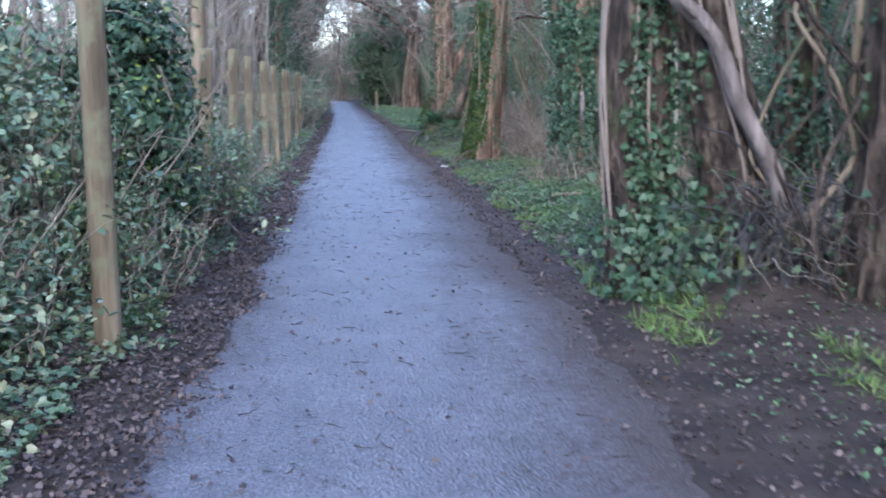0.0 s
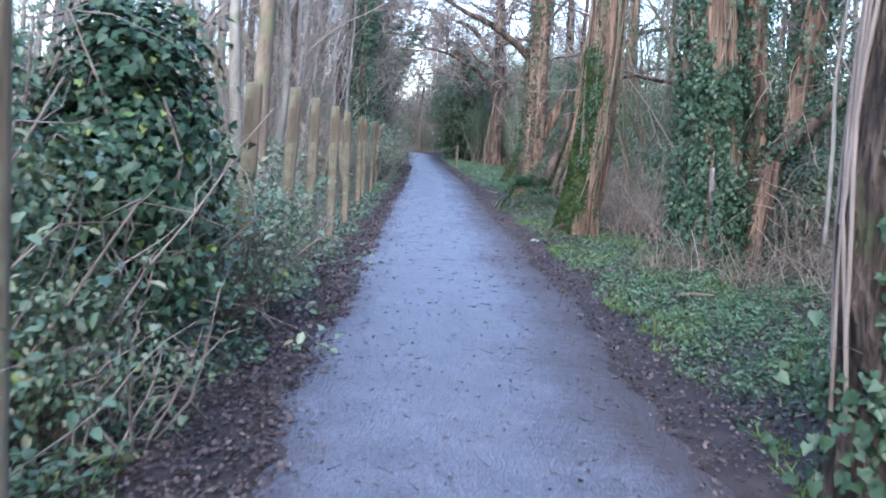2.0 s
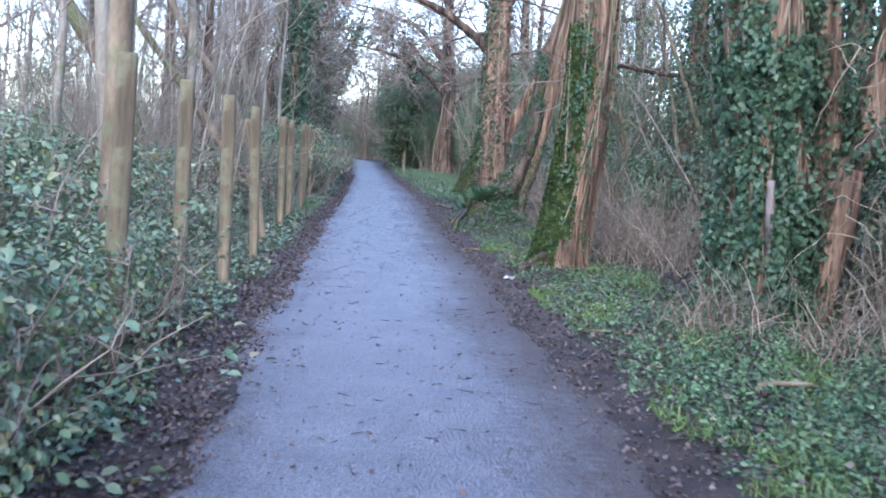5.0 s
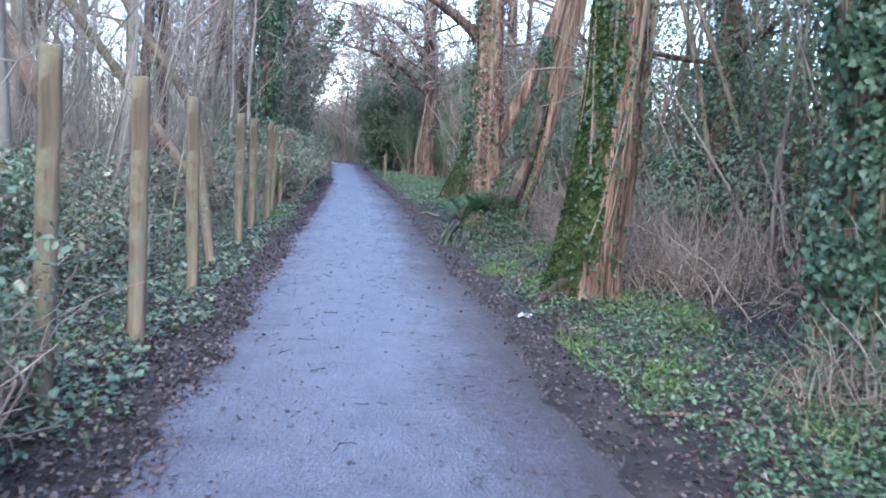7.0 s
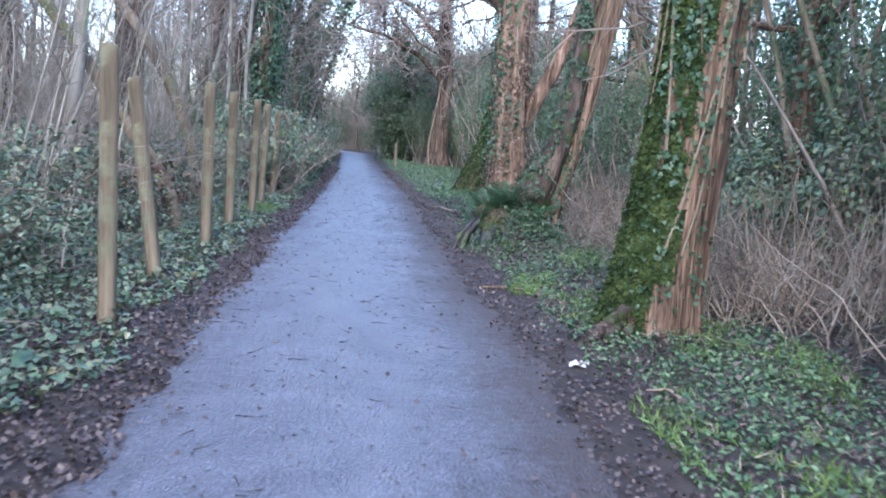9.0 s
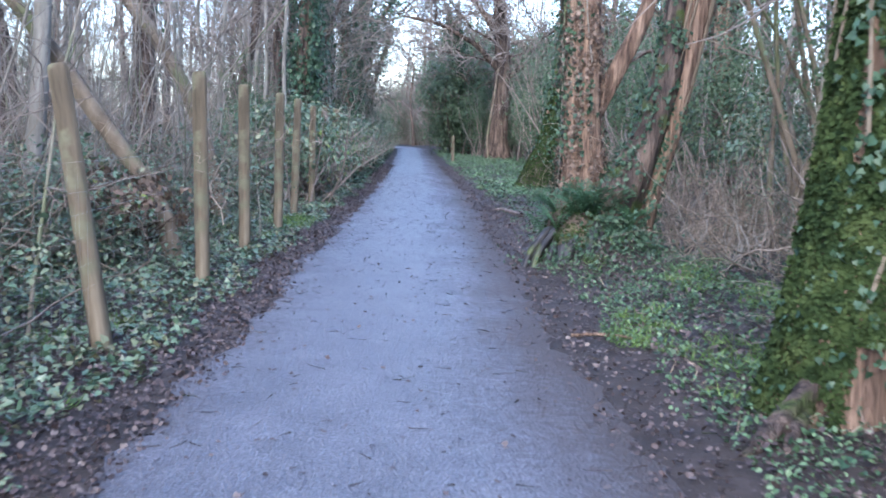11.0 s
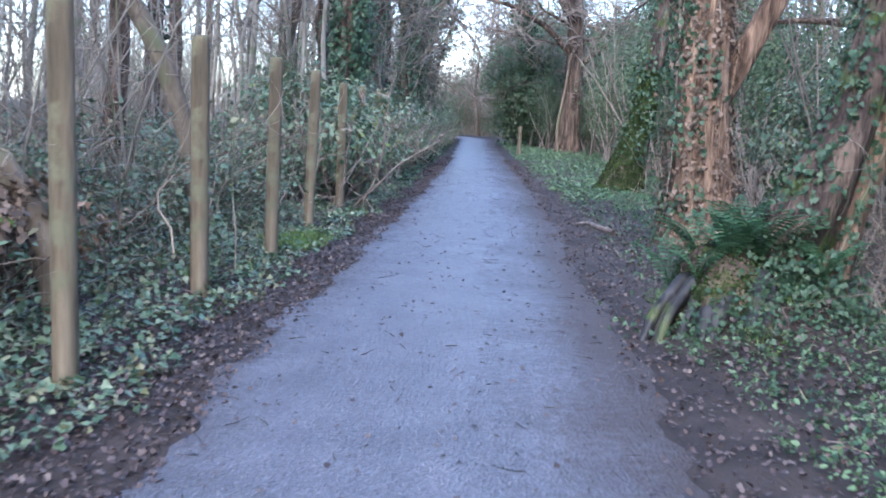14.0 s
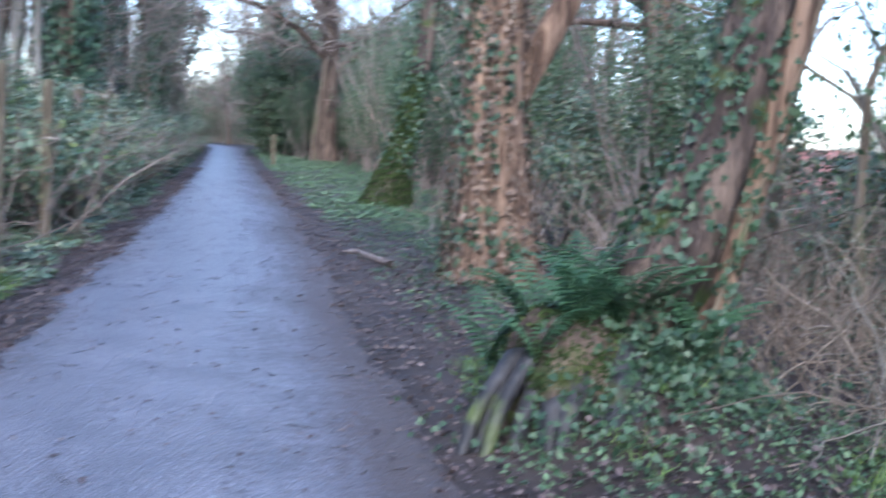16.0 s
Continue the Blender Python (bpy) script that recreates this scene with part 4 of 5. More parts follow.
def pillar_tree():
    t = thing("ivy_tree", "straight trunk clad in withered brown ivy", "tree")
    m = [(2.68, 33.3, -0.1, 0.5), (2.64, 33.3, 0.5, 0.38), (2.6, 33.3, 1.5, 0.32), (2.54, 33.3, 3.3, 0.29), (2.5, 33.3, 6, 0.26), (2.5, 33.3, 11, 0.13)]
    part("trunk", trunk(m, 60, 28, 0.06, 6, 131, 0.25), BARK_RED, t)
    ivy_on(t, m, 9000, 0.052, IVY_DEAD, "withered brown ivy leaves", out=0.06, seed=132)
    ivy_on(t, m, 2400, 0.07, out=0.07, facing=200, spread=1.4, seed=133)
    b = [(2.7, 33.4, 1.6, 0.15), (3.0, 33.4, 2.2, 0.15), (3.5, 33.4, 3.2, 0.13), (4.2, 33.4, 5.5, 0.1), (4.6, 33.4, 9, 0.05)]
    part("limb", trunk(b, 40, 18, 0.07, 5, 134), BARK_RED, t, "forked orange-barked limb")
    vines_on(t, m, 10, BARK_PALE, 135, 0.012)
    arch = [(2.6, 33.3, 3.7, 0.13), (2.0, 33.3, 4.3, 0.11), (1.1, 33.3, 4.9, 0.085), (0.3, 33.3, 5.2, 0.06), (-0.6, 33.2, 5.7, 0.04), (-1.4, 33.0, 6.0, 0.02)]
    part("limb", trunk(arch, 40, 12, 0.08, 4, 137), BARK, t, "dark limb arching over the path")
    crown_twigs(t, arch, 9, 1.9, 138, BARK, 0.25, 0.022, 1.3)
    crown_twigs(t, m, 14, 3.6, 136)


pillar_tree()


def far_trees():
    for i, (pts, mat, lab, iv) in enumerate((
        ([(2.85, 43.6, -0.1, 0.5), (2.95, 43.6, 0.4, 0.38), (3.2, 43.6, 1.3, 0.25), (3.5, 43.7, 3.5, 0.2), (3.8, 43.8, 9, 0.1)], BARK_MOSSY, "mossy-footed tree with ivy beside the path", 3200),
        ([(3.55, 75, -0.1, 0.8), (3.55, 75, 0.8, 0.56), (3.6, 75, 3.0, 0.46), (3.75, 75, 5.0, 0.42), (3.4, 75, 8.5, 0.36), (3.2, 75, 14, 0.15)], BARK, "stout brown tree with a pale ivy stem", 0),
        ([(7.2, 50, -0.1, 0.4), (7.2, 50, 1, 0.28), (7.3, 50, 4, 0.24), (7.5, 50, 10, 0.12)], BARK, "brown tree behind the shrubs", 500),
        ([(6.6, 58, -0.1, 0.4), (6.55, 58, 1, 0.28), (6.3, 58, 5, 0.24), (6.0, 58, 11, 0.12)], BARK, "brown tree behind the shrubs", 300),
        ([(6.2, 38, -0.1, 0.4), (6.2, 38, 1, 0.25), (6.0, 38, 4, 0.22), (5.8, 38, 10, 0.1)], BARK_RED, "ivy-grown tree behind the shrubs", 1500),
        ([(5.5, 26.5, -0.1, 0.25), (5.5, 26.5, 1, 0.18), (5.55, 26.5, 3, 0.15), (5.5, 26.5, 9, 0.08)], BARK_RED, "ivy-grown slim tree with orange bark", 2500),
        ([(6.6, 22.0, -0.1, 0.3), (6.6, 22.0, 1, 0.2), (6.5, 22.0, 3, 0.18), (6.5, 22.0, 9, 0.1)], BARK_RED, "ivy-grown slim tree with orange bark", 3000))):
        t = thing("ivy_tree" if iv else "brown_tree", lab, "tree")
        part("trunk", trunk(pts, 44, 20, 0.06, 5, 141 + i, 0.08), mat, t)
        if i == 0:
            mp, mn = on_trunk(pts, 9000, 0.0, 0.3, 0.01, 220, 1.7, 145, False)
            part("moss", leaves(mp, mn, 0.05, FAR_SHAPE, 0.5, 0.4), MOSS, t, "shaggy green moss")
        if iv:
            ivy_on(t, pts, iv, 0.085, shape=FAR_SHAPE, out=0.16, lo=0.1, seed=150 + i)
        else:
            part("ivy_stem", trunk([(3.05, 74.4, 0, 0.06), (2.95, 74.4, 1.2, 0.07), (3.2, 74.4, 3, 0.06), (3.45, 74.5, 5, 0.05)], 20, 8, 0.1, 3, 149), BARK_TAN, t, "pale bare climbing stem")
        if i == 1:
            for k, limb in enumerate(([(3.6, 75, 4.8, 0.2), (2.2, 74.5, 6.2, 0.15), (0.2, 74, 7.2, 0.1), (-2.2, 73.5, 7.6, 0.05)], [(3.4, 75, 7.0, 0.18), (1.6, 76, 9.2, 0.13), (-0.8, 77, 10.2, 0.08), (-3.0, 77, 10.6, 0.04)], [(3.6, 75, 4.2, 0.16), (5.4, 74, 5.6, 0.12), (7.6, 73, 6.6, 0.07)])):
                part("limb", trunk(limb, 30, 10, 0.07, 4, 155 + k), mat, t, "long spreading limb")
                crown_twigs(t, limb, 15, 3.2, 158 + k, BARK, 0.2, 0.045, 3.6)
        crown_twigs(t, pts, 46 if i == 1 else 10, 6.0 if i == 1 else 3.6, 160 + i, low=0.28, thick=0.07, stout=4.0 if i == 1 else 1.8)
    # left of the path: tall trunks wrapped in ivy
    for i, (x, y, r, n) in enumerate(((-3.45, 45, 0.26, 9000), (-3.9, 52, 0.2, 2600), (-4.4, 60, 0.22, 3200), (-4.2, 68, 0.22, 3200), (-4.6, 78, 0.25, 3200), (-4.9, 90, 0.25, 3000), (-6.3, 40, 0.16, 900), (-4.3, 49, 0.12, 300), (-5.4, 36, 0.09, 0))):
        t = thing("ivy_tree", "tall slim trunk wrapped in dark green ivy" if n > 900 else "slim bare trunk beside the path", "tree")
        g = np.random.default_rng(170 + i)
        lean = g.uniform(-0.05, 0.05)
        pts = [(x, y, -0.1, r * 1.2), (x, y, 1, r), (x + lean * 4, y, 5, r * 0.8), (x + lean * 8, y, 13, r * 0.35)]
        part("trunk", trunk(pts, 30, 14, 0.06, 4, 180 + i), BARK, t)
        if n:
            ivy_on(t, pts, n, 0.11, shape=FAR_SHAPE, out=0.26 if i == 0 else 0.17, lo=0.16 if i == 0 else 0.02, seed=190 + i)
        crown_twigs(t, pts, 9, 2.8, 200 + i, low=0.3, stout=2.0)


far_trees()


def arch_trees():
    """Trees whose crowns close over the far stretch of the path."""
    g = np.random.default_rng(230)
    for i, y in enumerate(np.arange(50, 118, 3.3)):
        for side in (-1, 1):
            y = y + g.uniform(-1.5, 1.5)
            x = float(edge_l(y)) - g.uniform(1.9, 3.6) if side < 0 else float(edge_r(y)) + 2.4
            if side > 0 and y < 80:
                continue
            r = g.uniform(0.1, 0.17)
            t = thing("arching_tree", "bare tree arching its twigs over the path", "tree")
            pts = [(x, y, -0.1, r * 1.3), (x, y, 1.2, r), (x + side * g.uniform(-0.5, 0.6), y, 4, r * 0.8), (x - side * g.uniform(0, 1.6), y, 7.5, r * 0.5), (x - side * g.uniform(0.5, 2.6), y, 10, r * 0.2)]
            part("trunk", trunk(pts, 26, 10, 0.06, 4, 240 + i), BARK, t)
            crown_twigs(t, pts, 9, 4.2, 260 + 2 * i + side, BARK_TAN, 0.25, 0.035, 2.6)
            if g.uniform() < 0.6:
                ivy_on(t, pts, 2600, 0.15, shape=FAR_SHAPE, out=0.32, lo=0.02, hi=0.85, seed=300 + i)


arch_trees()


def leaning_pole(name, pts, seed, lab):
    t = thing(name, lab, "tree")
    part("trunk", trunk(pts, 46, 16, 0.05, 5, seed), BARK_TAN, t)
    crown_twigs(t, pts, 6, 1.8, seed + 1, BARK_TAN, 0.55, 0.025)


leaning_pole("leaning_tree", [(-2.92, 32, -0.1, 0.15), (-3.05, 32, 0.6, 0.12), (-3.2, 32, 1.2, 0.11), (-3.55, 32, 2.1, 0.11), (-4.1, 32, 2.9, 0.105), (-4.6, 32, 3.5, 0.1), (-5.2, 32, 4.5, 0.09), (-7, 32, 8, 0.04)], 211, "tan smooth-barked tree leaning away from the fence")
leaning_pole("leaning_tree", [(-2.35, 26.9, -0.1, 0.11), (-2.5, 26.9, 0.6, 0.09), (-2.9, 26.95, 1.1, 0.085), (-3.3, 27, 1.6, 0.08), (-3.63, 27, 2.1, 0.075), (-4.2, 27, 2.8, 0.07), (-4.75, 27, 3.5, 0.065), (-6.5, 27, 6, 0.03)], 215, "slim crooked tree leaning away from the fence")
leaning_pole("leaning_tree", [(-3.75, 24, -0.1, 0.17), (-3.8, 24, 1.1, 0.14), (-4.15, 24, 1.95, 0.14), (-4.65, 24, 2.75, 0.135), (-5.3, 24, 3.6, 0.12), (-7, 24, 6, 0.05)], 219, "stout tan tree leaning away from the fence")
leaning_pole("roadside_tree", [(-2.57, 17.3, -0.1, 0.15), (-2.57, 17.3, 1.4, 0.12), (-2.55, 17.3, 3.4, 0.11), (-2.6, 17.3, 9, 0.05)], 223, "upright tree behind the fence")

# ---- fence ----
fence = thing("fence", "weathered wooden fence posts strung with wire netting", "fence")


def post_geo(h, w, seed):
    """A turned round post with a chamfered top, shallow drying cracks and a slightly uneven side."""
    g = np.random.default_rng(seed)
    sides, rows = 20, 22
    a = np.arange(sides) * 2 * math.pi / sides
    crack = np.zeros(sides)
    crack[g.integers(0, sides, 3)] = -0.09
    us = np.concatenate([np.linspace(0, 1, rows - 2) * (1 - 0.03 / h), [1 - 0.012 / h, 1.0]])
    tilt = g.uniform(-0.12, 0.12)
    v = []
    for i, u in enumerate(us):
        r = w / 2 * (1.02 - 0.05 * u) * (1 + g.normal(0, 0.008)) * (0.93 if i == rows - 2 else 0.82 if i == rows - 1 else 1.0)
        rr = r * (1 + crack * min(1.0, 1.6 * u) + g.normal(0, 0.012, sides))
        top = tilt * rr * np.cos(a) if i >= rows - 3 else 0.0
        v.append(np.stack([rr * np.cos(a), rr * np.sin(a), -0.25 + (h + 0.25) * u + top + 0 * a], axis=1))
    v = np.concatenate(v + [np.array([[0, 0, h + 0.004]])])
    b = (np.arange(rows - 1) * sides)[:, None]
    s0, s1 = np.arange(sides), (np.arange(sides) + 1) % sides
    f = np.stack([b + s0, b + s1, b + s1 + sides, b + s0 + sides], axis=-1).reshape(-1, 4)
    cap = np.stack([(rows - 1) * sides + s0, (rows - 1) * sides + s1, np.full(sides, len(v) - 1)], axis=-1)
    return v, [f, cap]


POSTS = [(-1.45, 6.05, 2.0, 0.155, 2, -2), (-1.88, 8.9, 1.7, 0.125, 0, 0), (-1.62, 11.2, 1.86, 0.14, 0, 1), (-1.64, 13.7, 1.93, 0.13, 0, 1), (-1.64, 15.8, 1.9, 0.125, 0, 0), (-1.56, 17.75, 1.88, 0.13, 0, -1),
         (-1.58, 20.3, 1.87, 0.125, 0, -2), (-1.73, 22.55, 1.76, 0.13, 0, -8.8), (-1.77, 25.5, 1.88, 0.13, 0, -1.4), (-1.87, 28.1, 1.87, 0.135, 0, -1), (-1.81, 30.2, 1.86, 0.125, 0, 0), (-1.98, 33.0, 1.86, 0.125, 0, 1),
         (-2.0, 35.5, 1.8, 0.125, 0, 0), (-2.1, 38.0, 1.85, 0.125, 0, 1), (-2.15, 40.6, 1.85, 0.13, 0, 2), (-2.16, 42.6, 1.85, 0.13, 0, -1)]
for i in range(5):
    y = 45.2 + 4.9 * i
    POSTS.append((float(edge_l(y)) - 0.95, y, 1.6, 0.13, (i % 3) - 1, (i % 4) - 2))
for i, (x, y, h, w, rx, ry) in enumerate(POSTS):
    p = part("post", post_geo(h, w, 300 + i), POST_WOOD, fence)
    p.matrix_basis = pose(x, y, float(ground_z(x, y)), rx, ry, 40 if i == 0 else (i * 37) % 14 - 7)
for i in range(1, 11):
    (x0, y0, *_), (x1, y1, *_) = POSTS[i], POSTS[i + 1]
    heights = np.arange(0.12, 1.2, 0.15)
    a = np.stack([np.full(len(heights), x0 - 0.07), np.full(len(heights), y0), heights], axis=1)
    w = np.tile([x1 - x0, y1 - y0, 0.0], (len(heights), 1))
    geo, _ = twigs(a, w, math.hypot(x1 - x0, y1 - y0), 0.0015, 7, 4, 0.006)
    u = np.linspace(0.03, 0.97, 15)
    a2 = np.stack([x0 - 0.07 + u * (x1 - x0), y0 + u * (y1 - y0), np.full(15, 0.1)], axis=1)
    geo2, _ = twigs(a2, np.tile([0, 0, 1.0], (15, 1)), 1.08, 0.0012, 4, 3, 0.01)
    part("wire_netting", joined([geo, geo2]), WIRE, fence, "thin grey wire netting")
far_post = thing("marker_post", "short pale wooden stake beside the far path", "post", (0.98, 66, float(ground_z(0.98, 66))))
part("stake", post_geo(1.25, 0.16, 350), POST_WOOD, far_post)

# ---- hedge, brambles and undergrowth ----
ivy_bush = leafy_bush("ivy_bush", "tall fence post smothered in a dense ivy bush", "ivy", 0.95, 1.1, 2.25, 10500, 0.056, IVY_SHAPE, IVY, 401, 14, TWIG, 0.55)
ivy_bush.location = (-1.88, 8.9, 0)
low = leafy_bush("hedge_bush", "low leafy hedge bush with ivy and twigs", "bush", 1.3, 1.5, 1.05, 3200, 0.042, OVAL_SHAPE, BRAMBLE, 402, 44, TWIG, 0.2)
g1 = np.random.default_rng(410)
sp = [(-1.75, 7.6, 0, 0.8), (-1.75, 10.6, 80, 1.05), (-1.8, 11.8, 200, 0.95), (-1.85, 13.0, 310, 0.9), (-1.9, 14.3, 40, 0.85), (-1.95, 15.4, 150, 0.8), (-2.4, 8.5, 20, 1.2), (-2.6, 10.4, 100, 1.2), (-2.6, 12.2, 10, 1.2)]
for y in np.arange(36, 100, 1.7):
    sp.append((float(edge_l(y)) - 1.3 - g1.uniform(0, 0.3), y, g1.uniform(0, 360), g1.uniform(1.25, 2.0)))
place_all(low, sp)
brambles = [bramble_patch(420), bramble_patch(421), bramble_patch(422)]
sp = [[], [], []]
for y in np.arange(4.6, 40, 1.15):
    open_side = y > 16.5
    for lo, hi, n in ((-3.7, -3.15, 1.1) if open_side else (-3.0, -2.2, 1.0), (-4.8, -3.3, 1.3), (-7.5, -4.6, 1.6)):
        for _ in range(g1.poisson(n)):
            sp[int(g1.integers(0, 3))].append((g1.uniform(lo, hi), y + g1.uniform(-0.5, 0.5), g1.uniform(0, 360), g1.uniform(0.75, 1.05) if open_side else g1.uniform(0.75, 1.15)))
    if y > 10 and g1.uniform() < 0.6:
        sp[int(g1.integers(0, 3))].append((g1.uniform(5.2, 8), y + g1.uniform(-0.5, 0.5), g1.uniform(0, 360), g1.uniform(0.6, 0.95)))
for k in range(3):
    place_all(brambles[k], sp[k])
tall = leafy_bush("laurel_bush", "glossy green bush in the woodland edge", "bush", 1.6, 1.6, 2.0, 3400, 0.065, OVAL_SHAPE, BRAMBLE, 403, 24, TWIG, 0.3)
place_all(tall, [(5.6, 24.6, 15, 1.1), (5.2, 26.4, 140, 1.0), (5.4, 28.6, 250, 1.0), (5.7, 21.6, 75, 1.1), (5.5, 18.6, 190, 1.0), (6.3, 15.6, 320, 1.1), (5.9, 34.0, 33, 1.2), (5.1, 37.5, 99, 1.2), (6.2, 10.6, 5, 1.1), (-3.3, 6.8, 0, 1.1), (-3.0, 8.6, 90, 1.2), (-4.4, 9.5, 30, 1.3), (-3.4, 12.0, 200, 0.8), (-5.4, 13.5, 77, 1.0), (-3.0, 5.2, 140, 0.9), (-2.35, 5.4, 10, 0.6), (-2.3, 7.3, 10, 0.9), (-2.9, 14.5, 70, 0.8), (-3.5, 17.0, 170, 0.85), (-3.1, 19.6, 260, 0.7), (-4.6, 22.0, 30, 0.8), (7.0, 12.5, 40, 1.1), (6.4, 19.5, 120, 0.9), (5.6, 31.5, 220, 0.9)])
stalks = [dry_stems(430), dry_stems(431, 48, 1.6, 0.5), dry_stems(432, 50, 1.0, 0.3)]
sp = [[(4.9, 15.4, 10, 0.85), (4.1, 21.6, 30, 1.0), (4.6, 19.5, 60, 0.9)], [(4.1, 22.9, 0, 0.95), (3.7, 29.6, 120, 0.9)], [(3.0, 16.3, 0, 0.7), (3.9, 15.6, 50, 0.8), (3.55, 22.1, 50, 0.9)]]
for y in np.arange(10, 46, 1.5):
    for _ in range(g1.poisson(0.55)):
        sp[int(g1.integers(0, 3))].append((g1.uniform(4.3, 6.5), y + g1.uniform(-0.6, 0.6), g1.uniform(0, 360), g1.uniform(0.8, 1.25)))
    if g1.uniform() < 0.5:
        sp[int(g1.integers(0, 3))].append((g1.uniform(-6.5, -3), y, g1.uniform(0, 360), g1.uniform(0.8, 1.1)))
for k in range(3):
    place_all(stalks[k], sp[k])

def tangle(seed, count, mat, reach):
    """A tangle of thin crooked bare stems."""
    g = np.random.default_rng(seed)
    t = thing("twig_tangle", "tangle of crooked bare twigs and dead bramble", "twigs", group="tangles in the undergrowth")
    st = np.stack([g.normal(0, 0.35, count), g.normal(0, 0.35, count), np.abs(g.normal(0, 0.25, count))], axis=1)
    geo, ax = twigs(st, g.normal(0, 0.8, (count, 3)) + [0, 0, 0.7], reach * g.uniform(0.4, 1.3, count), g.uniform(0.003, 0.011, count), 11, 4, 0.27)
    m = count * 4
    p, k = g.integers(0, count, m), g.integers(2, 11, m)
    geo2, _ = twigs(ax[p, k], g.normal(0, 1, (m, 3)), 0.25 * reach * g.uniform(0.4, 1.3, m), 0.003, 6, 3, 0.3)
    part("straw", joined([geo, geo2]), mat, t)
    return t


place_all(tangle(440, 42, STRAW, 1.5), [(3.35, 27.9, 0, 0.55), (3.9, 28.4, 70, 1.0), (4.1, 26.2, 130, 1.1), (4.4, 23.8, 200, 1.0), (4.3, 20.2, 20, 1.0), (4.9, 17.6, 250, 1.2), (3.6, 30.6, 300, 1.1), (4.7, 14.4, 40, 0.8), (4.3, 12.0, 150, 1.0), (3.5, 35.5, 80, 1.2), (-3.4, 24.8, 10, 1.1), (-3.9, 27.4, 100, 1.2), (-2.9, 19.2, 180, 0.9), (-3.2, 29.0, 50, 1.2), (-4.6, 29.8, 160, 1.3), (-3.6, 31.6, 230, 1.2), (-4.9, 33.0, 310, 1.4), (-3.7, 35.2, 15, 1.3), (-5.6, 31.0, 85, 1.4), (-4.3, 37.6, 130, 1.4), (-5.2, 26.0, 200, 1.3), (-6.4, 35.5, 270, 1.5), (-3.3, 38.8, 340, 1.3), (-4.8, 21.5, 25, 1.2)])
place_all(tangle(442, 26, BARK_PALE, 1.5), [(3.4, 27.5, 0, 0.65), (3.7, 26.9, 140, 0.9), (4.2, 22.0, 220, 1.0), (3.8, 23.4, 60, 0.9), (4.6, 16.2, 100, 0.9)])
place_all(tangle(441, 46, TWIG, 1.3), [(3.3, 16.4, 0, 0.6), (3.8, 9.2, 60, 0.9), (2.9, 7.0, 170, 0.6), (4.2, 24.8, 250, 1.0), (3.2, 22.9, 20, 0.8), (3.2, 29.3, 90, 0.9), (-2.3, 8.1, 10, 0.8), (-2.1, 11.5, 100, 0.8), (-2.2, 14.6, 210, 0.9), (-2.7, 6.4, 310, 1.0), (-3.3, 21.8, 50, 1.2), (-4.2, 30.5, 0, 1.2), (-3.1, 33.5, 20, 1.2), (3.3, 38.0, 150, 1.1), (4.0, 32.0, 33, 1.2)])
brown = leafy_bush("dead_branch", "fallen branch with brown withered leaves in the brambles", "branch", 1.3, 0.9, 0.8, 900, 0.06, CURLED_SHAPE, IVY_DEAD, 445, 22, BARK, 0.2)
brown.matrix_basis = pose(-2.85, 26.7, 0.25, 0, 18, 10)

# ---- ground cover, each kind one uncountable layer ----
def cover(name, label, category, mat, shape, size, count, area, test, lift=0.04, up=1.0, spread=0.45, hang=0.0):
    x0, x1, y0, y1 = area
    x, y = rng.uniform(x0, x1, count), y0 + (y1 - y0) * rng.uniform(0, 1, count) ** 1.15
    keep = test(x, y, rng.uniform(0, 1, count))
    x, y = x[keep], y[keep]
    p = np.stack([x, y, ground_z(x, y) + 0.008 + np.abs(rng.normal(0, lift, len(x)))], axis=1)
    ob = part(name, leaves(p, np.tile([0, 0, up], (len(x), 1)), size, shape, spread, hang), mat)
    return tagged(ob, label, category, kind="stuff")


def left_off(x, y):
    return edge_l(y) - x


def right_off(x, y):
    return x - edge_r(y)


cover("ground_ivy", "low glossy ivy carpeting the bank by the fence", "ivy", BRAMBLE, IVY_SHAPE, 0.048, 78000, (-4.2, -1.1, 3, 45),
      lambda x, y, r: (left_off(x, y) > np.where(y > 15, 0.32, 0.42) + 0.2 * noise2(x * 2, y * 1.5, 3)) & (r < 0.75 + 0.35 * noise2(x * 1.3, y, 1)))
cover("ground_ivy", "low glossy ivy carpeting the bank under trees", "ivy", IVY, IVY_SHAPE, 0.04, 60000, (1.1, 6.5, 3, 45),
      lambda x, y, r: (right_off(x, y) > 0.55 + 0.25 * noise2(x * 2, y * 1.5, 7)) & (r < 0.42 + 0.5 * noise2(x * 1.3, y * 0.9, 2)) & ((y > 9) | (r < 0.05)))
cover("verge_herbs", "bright green low herbs on the verge", "herbs", HERB, OVAL_SHAPE, 0.034, 150000, (1.3, 4.2, 3, 46),
      lambda x, y, r: (right_off(x, y) > 0.42 + 0.25 * noise2(x * 2, y * 1.2, 4)) & (right_off(x, y) < 2.3) & (r < 0.42 + 0.5 * noise2(x * 1.1, y * 0.7, 9) + 0.3 * noise2(x * 5, y * 4, 35)) & ((y > 9.5) | (r < 0.06)) & ((y < 28.8) | (right_off(x, y) > 1.25) | (r < 0.05)), 0.035, 1.0, 0.6)
